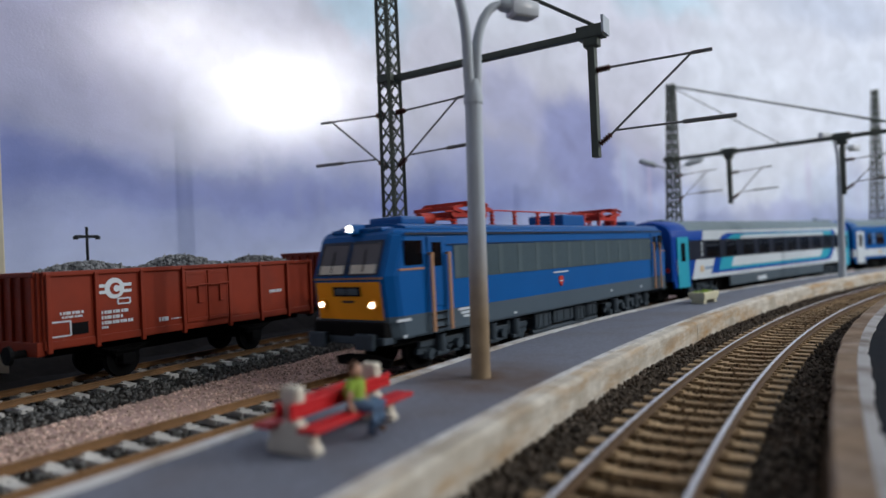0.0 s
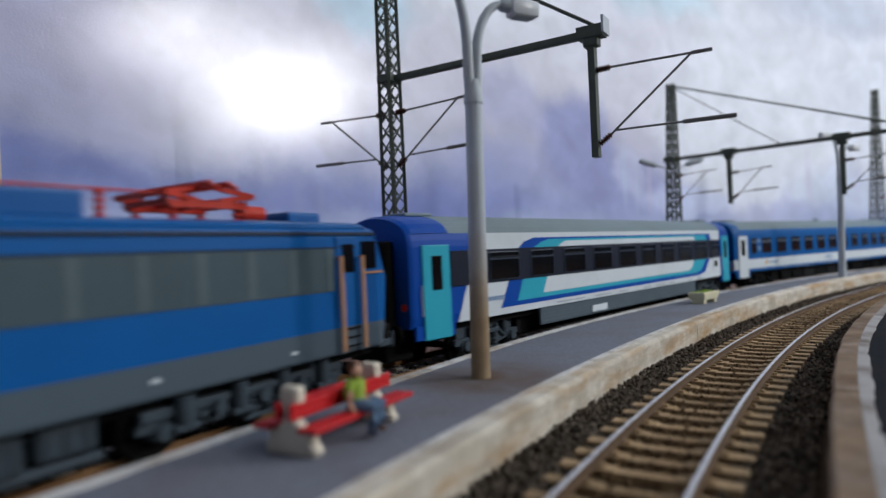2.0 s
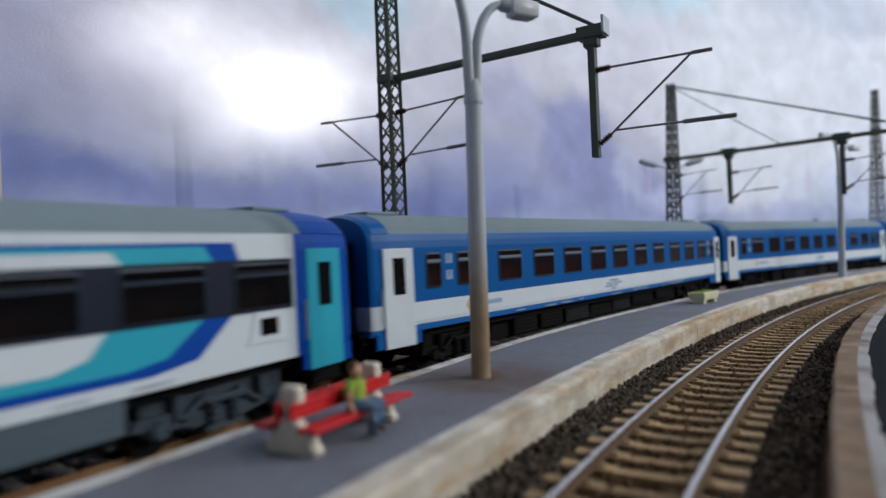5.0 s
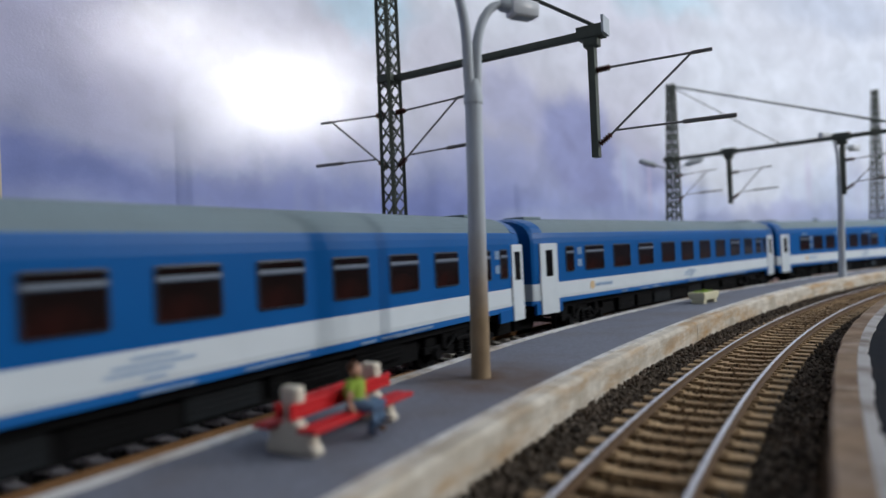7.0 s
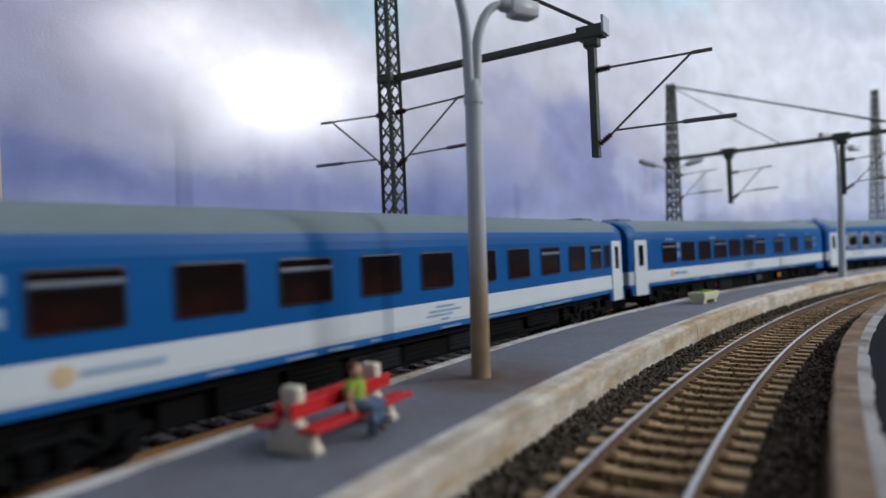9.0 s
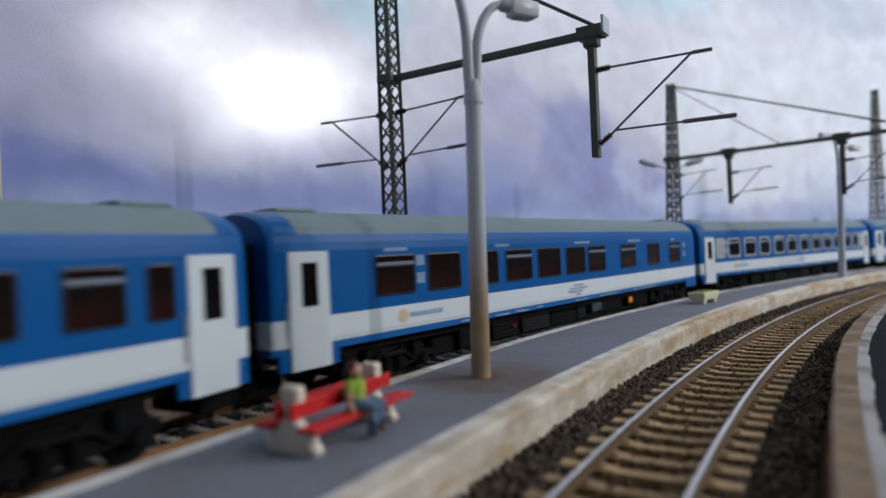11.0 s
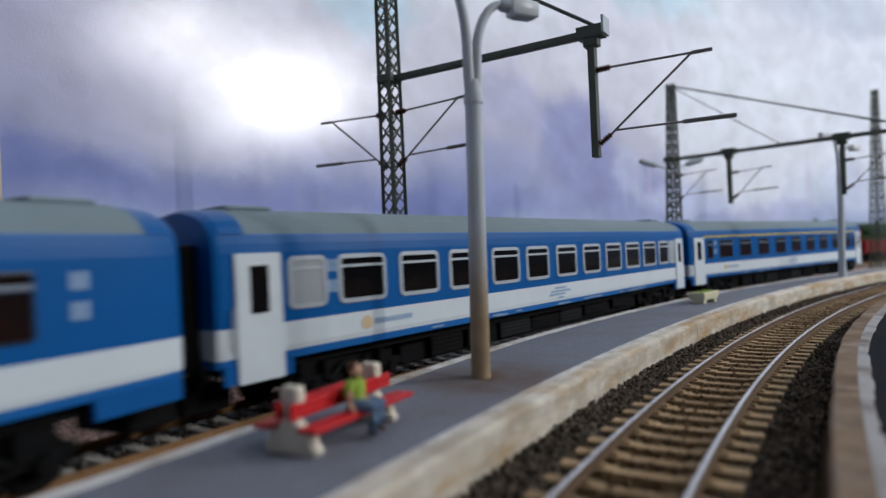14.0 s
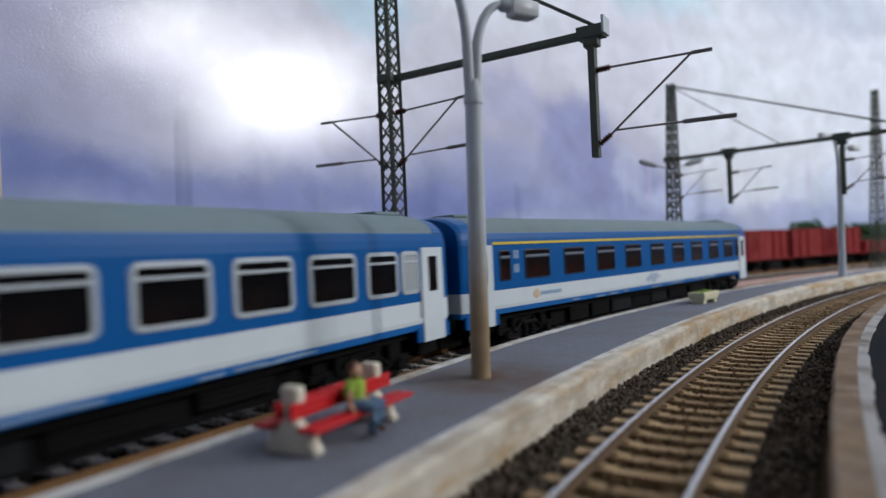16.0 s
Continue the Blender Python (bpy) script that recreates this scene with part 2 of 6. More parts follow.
BLUE, DEEP, WHITE, TURQ = (0.0015, 0.088, 0.30), (0.002, 0.058, 0.33), (0.60, 0.65, 0.69), (0.025, 0.35, 0.47)
M = dict(
    asphalt=at_foot(mat("platform_asphalt", (0.165, 0.176, 0.217), 0.85, vary=0.3, scale=900, bump=0.35, dirt=(0.12, 0.09, 0.07), dirt_amount=0.4, dirt_scale=40)),
    concrete=stained(stained(mat("kerb_concrete", (0.60, 0.555, 0.48), 0.8, vary=0.28, scale=260, bump=0.6, dirt=(0.32, 0.27, 0.2), dirt_amount=0.8, dirt_scale=60), (0.40, 0.235, 0.09), 26.0, 1.0), (0.29, 0.23, 0.165), 75.0, 0.55),
    concrete_dark=stained(stained(mat("kerb_brown", (0.235, 0.165, 0.11), 0.85, vary=0.3, scale=260, bump=0.6, dirt=(0.10, 0.05, 0.025), dirt_amount=0.8, dirt_scale=60), (0.36, 0.31, 0.27), 45.0, 0.6), (0.10, 0.055, 0.03), 70.0, 0.8),
    asphalt_dark=mat("platform_asphalt_dark", (0.014, 0.016, 0.021), 0.9, spec=0.04, vary=0.3, scale=900, bump=0.35, dirt=(0.035, 0.03, 0.027), dirt_amount=0.4, dirt_scale=40),
    crimson=mat("wagon_crimson", (0.20, 0.018, 0.020), 0.55, vary=0.15, scale=200, dirt=(0.30, 0.08, 0.07), dirt_amount=0.4, dirt_scale=60),
    windscreen=mat("windscreen_glass", (0.060, 0.052, 0.055), 0.15, vary=0.3, scale=120, bump=0, spec=0.5),
    bank=mat("added_dark_slope", (0.028, 0.025, 0.022), 0.95, vary=0.35, scale=350, bump=0.6, spec=0.1),
    whiteline=stained(mat("edge_paint", (0.61, 0.60, 0.59), 0.75, vary=0.15, scale=400, bump=0.4, dirt=(0.36, 0.25, 0.14), dirt_amount=0.95, dirt_scale=42), (0.22, 0.17, 0.12), 150.0, 0.6),
    steel=mat("rail_steel", (0.62, 0.62, 0.65), 0.38, metal=0.75, vary=0.1, dirt=(0.25, 0.2, 0.16), dirt_amount=0.2, bump=0.05),
    rail_side=mat("rail_dark_rust", (0.115, 0.070, 0.040), 0.8, vary=0.3, scale=500, dirt=(0.05, 0.03, 0.02)),
    rust=mat("rail_rust", (0.23, 0.125, 0.058), 0.8, vary=0.3, scale=500, dirt=(0.09, 0.05, 0.03)),
    sleeper=mat("sleeper_concrete", (0.48, 0.46, 0.43), 0.85, vary=0.2, scale=500, dirt=(0.15, 0.11, 0.07), dirt_amount=0.5, random_tone=0.25),
    sleeper_tan=mat("sleeper_weathered", (0.33, 0.225, 0.125), 0.85, vary=0.25, scale=500, dirt=(0.13, 0.07, 0.03), dirt_amount=0.6, random_tone=0.25),
    ballast=island_tone(mat("ballast_stone", (0.084, 0.067, 0.053), 0.9, vary=0.35, scale=700, bump=0.5, spec=0.1, dirt=(0.05, 0.03, 0.02), dirt_amount=0.6, dirt_scale=60), 0.75),
    ballast_grey=island_tone(mat("ballast_grey_stone", (0.150, 0.148, 0.142), 0.9, vary=0.35, scale=700, bump=0.5, spec=0.1, dirt=(0.07, 0.06, 0.05), dirt_amount=0.5, dirt_scale=60), 0.6),
    ballast_rust=island_tone(mat("ballast_rusty", (0.105, 0.062, 0.030), 0.9, vary=0.3, scale=700, bump=0.5), 0.55),
    pink=island_tone(mat("pink_gravel", (0.60, 0.44, 0.365), 0.9, vary=0.25, scale=700, bump=0.5), 0.45),
    bed=mat("track_bed", (0.026, 0.022, 0.019), 0.95, vary=0.3, scale=500, bump=0.6),
    bed_rust=mat("track_bed_rusty", (0.050, 0.029, 0.015), 0.95, vary=0.3, scale=500, bump=0.6),
    bed_pink=mat("pink_bed", (0.46, 0.31, 0.27), 0.95, vary=0.3, scale=700, bump=0.6),
    ground=mat("ground_sand", (0.10, 0.085, 0.07), 0.95, vary=0.3, scale=300, bump=0.5),
    lamp_grey=mat("lamp_post_paint", (0.46, 0.51, 0.57), 0.45, vary=0.08, scale=300, dirt=(0.3, 0.27, 0.24), dirt_amount=0.3),
    skirt=mat("skirt_grey", (0.085, 0.115, 0.14), 0.5, vary=0.1),
    fine_ink=mat("fine_grey_print", (0.36, 0.39, 0.44), 0.5, vary=0.05, bump=0),
    lamp_glass=mat("lamp_cover", (0.62, 0.65, 0.70), 0.25, vary=0.05),
    mast=mat("mast_green_grey", (0.085, 0.10, 0.085), 0.55, vary=0.2, scale=300),
    insul=mat("insulator_brown", (0.075, 0.028, 0.022), 0.3, vary=0.2),
    wire=mat("arm_metal", (0.15, 0.15, 0.15), 0.4, metal=0.5, vary=0.1),
    red_paint=mat("bench_red", (0.52, 0.018, 0.022), 0.45, vary=0.15, scale=250),
    cream=mat("bench_white", (0.66, 0.60, 0.50), 0.6, vary=0.12, scale=250),
    wagon=mat("wagon_red_brown", (0.215, 0.027, 0.010), 0.55, vary=0.15, scale=200, dirt=(0.12, 0.025, 0.015), dirt_amount=0.5, dirt_scale=60),
    black=mat("black_plastic", (0.0045, 0.0045, 0.005), 0.7, vary=0.2, spec=0.1),
    under=mat("underframe_grey", (0.013, 0.015, 0.017), 0.6, vary=0.25, spec=0.12),
    bogie=mat("bogie_blue_grey", (0.042, 0.058, 0.074), 0.6, vary=0.3),
    glass=mat("dark_glass", (0.004, 0.004, 0.005), 0.12, vary=0.3, bump=0, spec=0.12, dirt=(0.014, 0.008, 0.007), dirt_amount=0.8, dirt_scale=80),
    glass_brown=mat("brown_dark_glass", (0.010, 0.006, 0.006), 0.12, vary=0.3, bump=0, spec=0.12, dirt=(0.040, 0.009, 0.007), dirt_amount=0.75, dirt_scale=75),
    curtain=mat("frosted_glass", (0.34, 0.37, 0.39), 0.35, vary=0.06, bump=0),
    alu=mat("window_frame_alu", (0.50, 0.51, 0.52), 0.35, metal=0.4, vary=0.06),
    frame_white=mat("window_frame_white", (0.44, 0.48, 0.52), 0.4, vary=0.05, bump=0.03),
    bar_alu=mat("window_bar_dull", (0.17, 0.20, 0.25), 0.4, metal=0.3, vary=0.08),
    frame_dark=mat("window_frame_dark", (0.02, 0.03, 0.05), 0.4, vary=0.06),
    white=mat("white_paint", WHITE, 0.4, vary=0.04, bump=0.03),
    blue=mat("blue_paint", BLUE, 0.4, vary=0.06, bump=0.03, dirt_amount=0.2),
    deep=mat("deep_blue_paint", DEEP, 0.45, vary=0.05, bump=0.03, dirt_amount=0.2, spec=0.12),
    turq=mat("turquoise_paint", TURQ, 0.4, vary=0.05, bump=0.03, dirt_amount=0.2),
    roof=mat("grey_roof", (0.165, 0.222, 0.255), 0.55, vary=0.1, scale=150, dirt=(0.15, 0.17, 0.17), dirt_amount=0.4),
    orange=mat("orange_front", (0.93, 0.34, 0.012), 0.45, vary=0.06, bump=0.03),
    copper=mat("grab_rail_tan", (0.42, 0.22, 0.12), 0.45, vary=0.1),
    panto=mat("pantograph_red", (0.50, 0.035, 0.018), 0.45, vary=0.15),
    lamp_on=mat("headlamp_glow", (1.0, 0.93, 0.78), 0.3, emit=7.0, vary=0.0, bump=0),
    yellow=mat("yellow_line", (0.65, 0.50, 0.06), 0.5, vary=0.05),
    whiteline_dim=mat("worn_edge_paint", (0.34, 0.33, 0.33), 0.8, vary=0.2, scale=400, bump=0.4, dirt=(0.10, 0.07, 0.05), dirt_amount=0.95, dirt_scale=70),
    planter=mat("planter_cream", (0.70, 0.66, 0.47), 0.6, vary=0.1),
    leaf=mat("planter_green", (0.22, 0.34, 0.05), 0.8, vary=0.35, scale=600),
    coal=island_tone(mat("grey_chippings", (0.19, 0.195, 0.20), 0.9, vary=0.3, scale=700, bump=0.5), 0.55),
    beige=mat("beige_plaster", (0.60, 0.54, 0.42), 0.8, vary=0.1),
    skin=mat("figure_skin", (0.52, 0.30, 0.21), 0.6, vary=0.05),
    lime=mat("lime_shirt", (0.30, 0.42, 0.06), 0.7, vary=0.1),
    denim=mat("denim_blue", (0.12, 0.19, 0.30), 0.8, vary=0.15),
    hair=mat("brown_hair", (0.10, 0.05, 0.03), 0.7),
    white_room=mat("room_plaster", (0.75, 0.75, 0.74), 0.9, scale=20, vary=0.04, bump=0.1),
    room_floor=mat("room_floor", (0.30, 0.22, 0.15), 0.6, scale=10, vary=0.2),
    tree_green=mat("distant_tree", (0.05, 0.10, 0.05), 0.9, vary=0.4),
)


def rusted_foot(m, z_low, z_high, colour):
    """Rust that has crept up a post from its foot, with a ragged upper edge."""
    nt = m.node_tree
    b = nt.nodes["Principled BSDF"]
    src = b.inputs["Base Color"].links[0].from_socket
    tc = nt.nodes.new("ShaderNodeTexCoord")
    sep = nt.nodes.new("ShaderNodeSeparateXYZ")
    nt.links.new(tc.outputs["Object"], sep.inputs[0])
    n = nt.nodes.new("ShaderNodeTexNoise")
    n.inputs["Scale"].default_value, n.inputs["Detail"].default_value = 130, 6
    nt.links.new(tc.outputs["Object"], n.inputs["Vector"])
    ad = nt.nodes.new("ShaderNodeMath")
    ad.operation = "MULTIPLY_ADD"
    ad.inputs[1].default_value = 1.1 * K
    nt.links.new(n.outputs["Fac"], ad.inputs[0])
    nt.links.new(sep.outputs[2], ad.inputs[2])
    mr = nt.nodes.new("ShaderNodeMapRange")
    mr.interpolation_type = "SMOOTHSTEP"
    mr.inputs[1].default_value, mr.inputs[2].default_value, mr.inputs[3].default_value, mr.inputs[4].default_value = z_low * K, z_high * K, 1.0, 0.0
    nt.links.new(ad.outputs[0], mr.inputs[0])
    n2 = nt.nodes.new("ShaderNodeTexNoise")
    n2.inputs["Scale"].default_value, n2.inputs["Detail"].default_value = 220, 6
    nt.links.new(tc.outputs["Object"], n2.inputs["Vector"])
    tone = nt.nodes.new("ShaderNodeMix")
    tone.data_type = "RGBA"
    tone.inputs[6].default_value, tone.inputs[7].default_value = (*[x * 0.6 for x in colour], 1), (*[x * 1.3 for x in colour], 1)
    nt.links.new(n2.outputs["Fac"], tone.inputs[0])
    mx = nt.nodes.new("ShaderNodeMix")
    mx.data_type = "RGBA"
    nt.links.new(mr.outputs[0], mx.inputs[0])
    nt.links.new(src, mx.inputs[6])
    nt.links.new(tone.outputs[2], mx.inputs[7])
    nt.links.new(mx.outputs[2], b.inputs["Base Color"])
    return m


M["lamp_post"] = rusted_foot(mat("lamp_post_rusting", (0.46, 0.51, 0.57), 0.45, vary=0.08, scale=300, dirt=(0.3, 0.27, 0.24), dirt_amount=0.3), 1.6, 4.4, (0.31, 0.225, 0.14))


# ---- mesh helpers ----
def box(bm, x0, x1, y0, y1, z0, z1, bevel=0.0):
    m = Matrix.LocRotScale(((x0 + x1) / 2, (y0 + y1) / 2, (z0 + z1) / 2), None, (abs(x1 - x0), abs(y1 - y0), abs(z1 - z0)))
    r = bmesh.ops.create_cube(bm, size=1.0, matrix=m)
    if bevel:
        es = list({e for v in r["verts"] for e in v.link_edges})
        bmesh.ops.bevel(bm, geom=es, offset=bevel, segments=2, affect="EDGES", profile=0.6)
    return bm


def cyl(bm, p0, p1, r0, r1=None, seg=10):
    p0, p1 = Vector(p0), Vector(p1)
    d = p1 - p0
    m = Matrix.Translation((p0 + p1) / 2) @ d.to_track_quat("Z", "Y").to_matrix().to_4x4()
    bmesh.ops.create_cone(bm, cap_ends=True, segments=seg, radius1=r0, radius2=r0 if r1 is None else r1, depth=d.length, matrix=m)
    return bm


def bar(bm, p0, p1, w, h=None):
    """A square bar from p0 to p1."""
    p0, p1 = Vector(p0), Vector(p1)
    d = p1 - p0
    m = Matrix.Translation((p0 + p1) / 2) @ d.to_track_quat("Z", "Y").to_matrix().to_4x4() @ Matrix.Diagonal((w, h or w, d.length, 1))
    bmesh.ops.create_cube(bm, size=1.0, matrix=m)
    return bm


def tube(bm, pts, radii, seg=14):
    """A round tube through the points."""
    rings = []
    for i, p in enumerate(pts):
        a = Vector(pts[max(0, i - 1)])
        b = Vector(pts[min(len(pts) - 1, i + 1)])
        q = (b - a).to_track_quat("Z", "Y")
        r = radii[i] if isinstance(radii, (list, tuple)) else radii
        rings.append([bm.verts.new(Vector(p) + q @ Vector((r * math.cos(2 * math.pi * k / seg), r * math.sin(2 * math.pi * k / seg), 0))) for k in range(seg)])
    for a, b in zip(rings, rings[1:]):
        for k in range(seg):
            bm.faces.new((a[k], a[(k + 1) % seg], b[(k + 1) % seg], b[k]))
    bm.faces.new(rings[0][::-1])
    bm.faces.new(rings[-1])
    return bm


def plate(bm, poly, y0, y1):
    """A flat plate with the outline poly of (x, z), from y0 to y1."""
    n = len(poly)
    a = [bm.verts.new((x, y0, z)) for x, z in poly]
    b = [bm.verts.new((x, y1, z)) for x, z in poly]
    bm.faces.new(a)
    bm.faces.new(b[::-1])
    for i in range(n):
        bm.faces.new((a[(i + 1) % n], a[i], b[i], b[(i + 1) % n]))
    bmesh.ops.recalc_face_normals(bm, faces=bm.faces[:])
    return bm


def sweep(bm, curve, profile, s0, s1, step=1.0, wobble=0.0, closed=True, cap=True):
    """The profile of (o, z) carried along a track curve; a profile may be a function of s."""
    n = max(1, int(abs(s1 - s0) / step))
    rings = []
    for i in range(n + 1):
        s = s0 + (s1 - s0) * i / n
        pr = profile(s) if callable(profile) else profile
        row = []
        for j, (o, z) in enumerate(pr):
            w = wobble * noise.noise((s * 0.9, j * 3.1, 1.7)) if wobble else 0
            w2 = wobble * 0.5 * noise.noise((s * 0.7, j * 2.3, 9.7)) if wobble else 0
            row.append(bm.verts.new(curve(s, o + w, z + w2)))
        rings.append(row)
    k = len(rings[0])
    for a, b in zip(rings, rings[1:]):
        for j in range(k if closed else k - 1):
            bm.faces.new((a[j], a[(j + 1) % k], b[(j + 1) % k], b[j]))
    if closed and cap:
        bm.faces.new(rings[0][::-1])
        bm.faces.new(rings[-1])
    bmesh.ops.recalc_face_normals(bm, faces=bm.faces[:])
    return bm


def to_mesh(name, bm, material, smooth_shade=False):
    bmesh.ops.scale(bm, vec=(K, K, K), verts=bm.verts[:])
    me = bpy.data.meshes.new(name)
    bm.to_mesh(me)
    bm.free()
    for m in (material if isinstance(material, (list, tuple)) else [material]):
        me.materials.append(m)
    if smooth_shade:
        me.polygons.foreach_set("use_smooth", [True] * len(me.polygons))
        me.set_sharp_from_angle(angle=radians(40))
    return me


def part(name, bm, material, parent=None, label="", smooth_shade=False, m=None):
    ob = new(name, to_mesh(name, bm, material, smooth_shade))
    if parent:
        ob.parent = parent
    if m is not None:
        ob.matrix_basis = m
    return tagged(ob, label)


def share(name, me, parent, m):
    ob = new(name, me)
    ob.parent = parent
    ob.matrix_basis = m
    return ob


def thing(name, m, label, category, group="", kind=""):
    ob = new(name)
    ob.empty_display_size = 0.01
    ob.matrix_basis = m
    return tagged(ob, label, category, group, kind)


def B():
    return bmesh.new()


# ---- the room round the layout ----
def build_room():
    # metres of the room itself
    def slab(name, x0, x1, y0, y1, z0, z1, material, label):
        bm = B()
        box(bm, x0 / K, x1 / K, y0 / K, y1 / K, z0 / K, z1 / K)
        tagged(part(name, bm, material), label, "wall", kind="structure")
    slab("floor", -3.2, 3.6, -3.2, 3.6, -1.1, -1.0, M["room_floor"], "plain brown floor of the railway room")
    slab("ceiling", -3.2, 3.6, -3.2, 3.6, 1.6, 1.7, M["white_room"], "plain white ceiling of the railway room")
    slab("wall_west", -3.3, -3.2, -3.2, 3.6, -1.0, 1.6, M["white_room"], "plain white plastered room wall")
    slab("wall_east", 3.6, 3.7, -3.2, 3.6, -1.0, 1.6, M["white_room"], "plain white plastered room wall")
    slab("wall_south", -3.2, 3.6, -3.3, -3.2, -1.0, 1.6, M["white_room"], "plain white plastered room wall")
    slab("wall_north", -3.2, 3.6, 3.6, 3.7, -1.0, 1.6, M["white_room"], "plain white plastered room wall")


build_room()
area_lamp("ceiling_lamp", look(KEY_AT, (0.1, 0.25, 0)), 1.6, 1.2, KEY_W, (0.79, 0.895, 1.0))
area_lamp("side_lamp", look(SIDE_AT, (-0.05, 0.3, 0.08)), 0.016, 0.016, SIDE_W, (1.0, 0.97, 0.92))
for i, (p, w, h, e) in enumerate(HOT):
    area_lamp("wall_lamp", look(p, HOT_AIM[i]), w, h, e, (0.97, 0.98, 1.0))


# ---- backdrop ----
def backdrop_material():
    m = bpy.data.materials.new("cloud_print")
    m.use_nodes = True
    nt = m.node_tree
    N, L = nt.nodes.new, nt.links.new
    b = nt.nodes["Principled BSDF"]
    b.inputs["Roughness"].default_value = 0.155
    b.inputs["Specular IOR Level"].default_value = 0.5
    uv = N("ShaderNodeUVMap")
    n1 = N("ShaderNodeTexNoise")
    n1.inputs["Scale"].default_value, n1.inputs["Detail"].default_value, n1.inputs["Roughness"].default_value = 0.10, 8, 0.58
    L(uv.outputs[0], n1.inputs["Vector"])
    # warp the picture's coordinates so that clouds have ragged outlines
    sub = N("ShaderNodeVectorMath"); sub.operation = "SUBTRACT"; sub.inputs[1].default_value = (0.5, 0.5, 0.5)
    L(n1.outputs["Color"], sub.inputs[0])
    sc = N("ShaderNodeVectorMath"); sc.operation = "SCALE"; sc.inputs["Scale"].default_value = 8.5
    L(sub.outputs[0], sc.inputs[0])
    add = N("ShaderNodeVectorMath"); add.operation = "ADD"
    L(uv.outputs[0], add.inputs[0]); L(sc.outputs[0], add.inputs[1])
    sep = N("ShaderNodeSeparateXYZ"); L(add.outputs[0], sep.inputs[0])
    grad = N("ShaderNodeMapRange"); grad.inputs[1].default_value, grad.inputs[2].default_value = -2.0, 22.0
    L(sep.outputs[1], grad.inputs[0])
    ramp = N("ShaderNodeValToRGB"); L(grad.outputs[0], ramp.inputs[0])
    els = ramp.color_ramp.elements
    rows = SKY_ROWS
    while len(els) < len(rows):
        els.new(0.5)
    for e, (p, c) in zip(els, rows):
        e.position, e.color = p, (*c, 1)
    out = ramp.outputs[0]
    for src, (u, v, su, sv, col, strength, soft) in [(add, q) for q in SKY_BLOBS] + [(uv, (*q, 0.95)) for q in SKY_SPIRES]:
        mp = N("ShaderNodeVectorMath"); mp.operation = "SUBTRACT"; mp.inputs[1].default_value = (u, v, 0)
        L(src.outputs[0], mp.inputs[0])
        ms = N("ShaderNodeVectorMath"); ms.operation = "MULTIPLY"; ms.inputs[1].default_value = (1 / su, 1 / sv, 0)
        L(mp.outputs[0], ms.inputs[0])
        ln = N("ShaderNodeVectorMath"); ln.operation = "LENGTH"; L(ms.outputs[0], ln.inputs[0])
        mr = N("ShaderNodeMapRange"); mr.interpolation_type = "SMOOTHSTEP"
        mr.inputs[1].default_value, mr.inputs[2].default_value, mr.inputs[3].default_value, mr.inputs[4].default_value = 1.0 - soft, 1.0, strength, 0.0
        L(ln.outputs["Value"], mr.inputs[0])
        mx = N("ShaderNodeMix"); mx.data_type = "RGBA"; mx.inputs[7].default_value = (*col, 1)
        L(mr.outputs[0], mx.inputs[0]); L(out, mx.inputs[6])
        out = mx.outputs[2]
    n2 = N("ShaderNodeTexNoise"); n2.inputs["Scale"].default_value, n2.inputs["Detail"].default_value = 0.35, 7
    L(add.outputs[0], n2.inputs["Vector"])
    v = N("ShaderNodeMapRange"); v.inputs[1].default_value, v.inputs[2].default_value, v.inputs[3].default_value, v.inputs[4].default_value = 0.3, 0.7, 0.88, 1.08
    L(n2.outputs["Fac"], v.inputs[0])
    hs = N("ShaderNodeHueSaturation"); L(v.outputs[0], hs.inputs["Value"]); L(out, hs.inputs["Color"])
    L(hs.outputs[0], b.inputs["Base Color"])
    # paper grain
    n3 = N("ShaderNodeTexNoise"); n3.inputs["Scale"].default_value, n3.inputs["Detail"].default_value = 10.0, 4
    L(uv.outputs[0], n3.inputs["Vector"])
    bp = N("ShaderNodeBump"); bp.inputs["Strength"].default_value, bp.inputs["Distance"].default_value = 0.15, 0.0005
    L(n3.outputs["Fac"], bp.inputs["Height"]); L(bp.outputs[0], b.inputs["Normal"])
    return m


def build_backdrop():
    bm = B()
    uvl = bm.loops.layers.uv.new("UVMap")
    n, top = 160, 62.0
    rows = []
    for i in range(n + 1):
        s = -85 + 385 * i / n
        rows.append([(bm.verts.new(at(s, WALL, z)), s, z) for z in (-1.2, top)] + [(bm.verts.new(at(s, WALL + 0.5, z)), s, z) for z in (top, -1.2)])
    for a, b in zip(rows, rows[1:]):
        for j in range(3):
            q = (a[j], b[j], b[j + 1], a[j + 1])
            f = bm.faces.new([x[0] for x in q])
            for l, x in zip(f.loops, q):
                l[uvl].uv = (x[1], x[2])
    bmesh.ops.recalc_face_normals(bm, faces=bm.faces[:])
    tagged(part("backdrop", bm, backdrop_material(), smooth_shade=True), "curved backdrop board printed with lavender storm clouds", "backdrop", kind="structure")


build_backdrop()


# ---- ground and track beds ----
def build_ground():
    bm = B()
    box(bm, -278, 313, -278, 313, -2.3, -0.8)
    tagged(part("ground", bm, M["ground"]), "sandy brown baseboard of the model railway", "ground", kind="structure")


build_ground()
PLAT_Z = 0.45


def edge_t(s):
    """The platform's edge beside the train, as a distance from the train's track."""
    return -2.62 + 0.5 * smooth(76, 92, s) - 0.35 * smooth(104, 118, s) - 0.5 * smooth(126, 150, s)


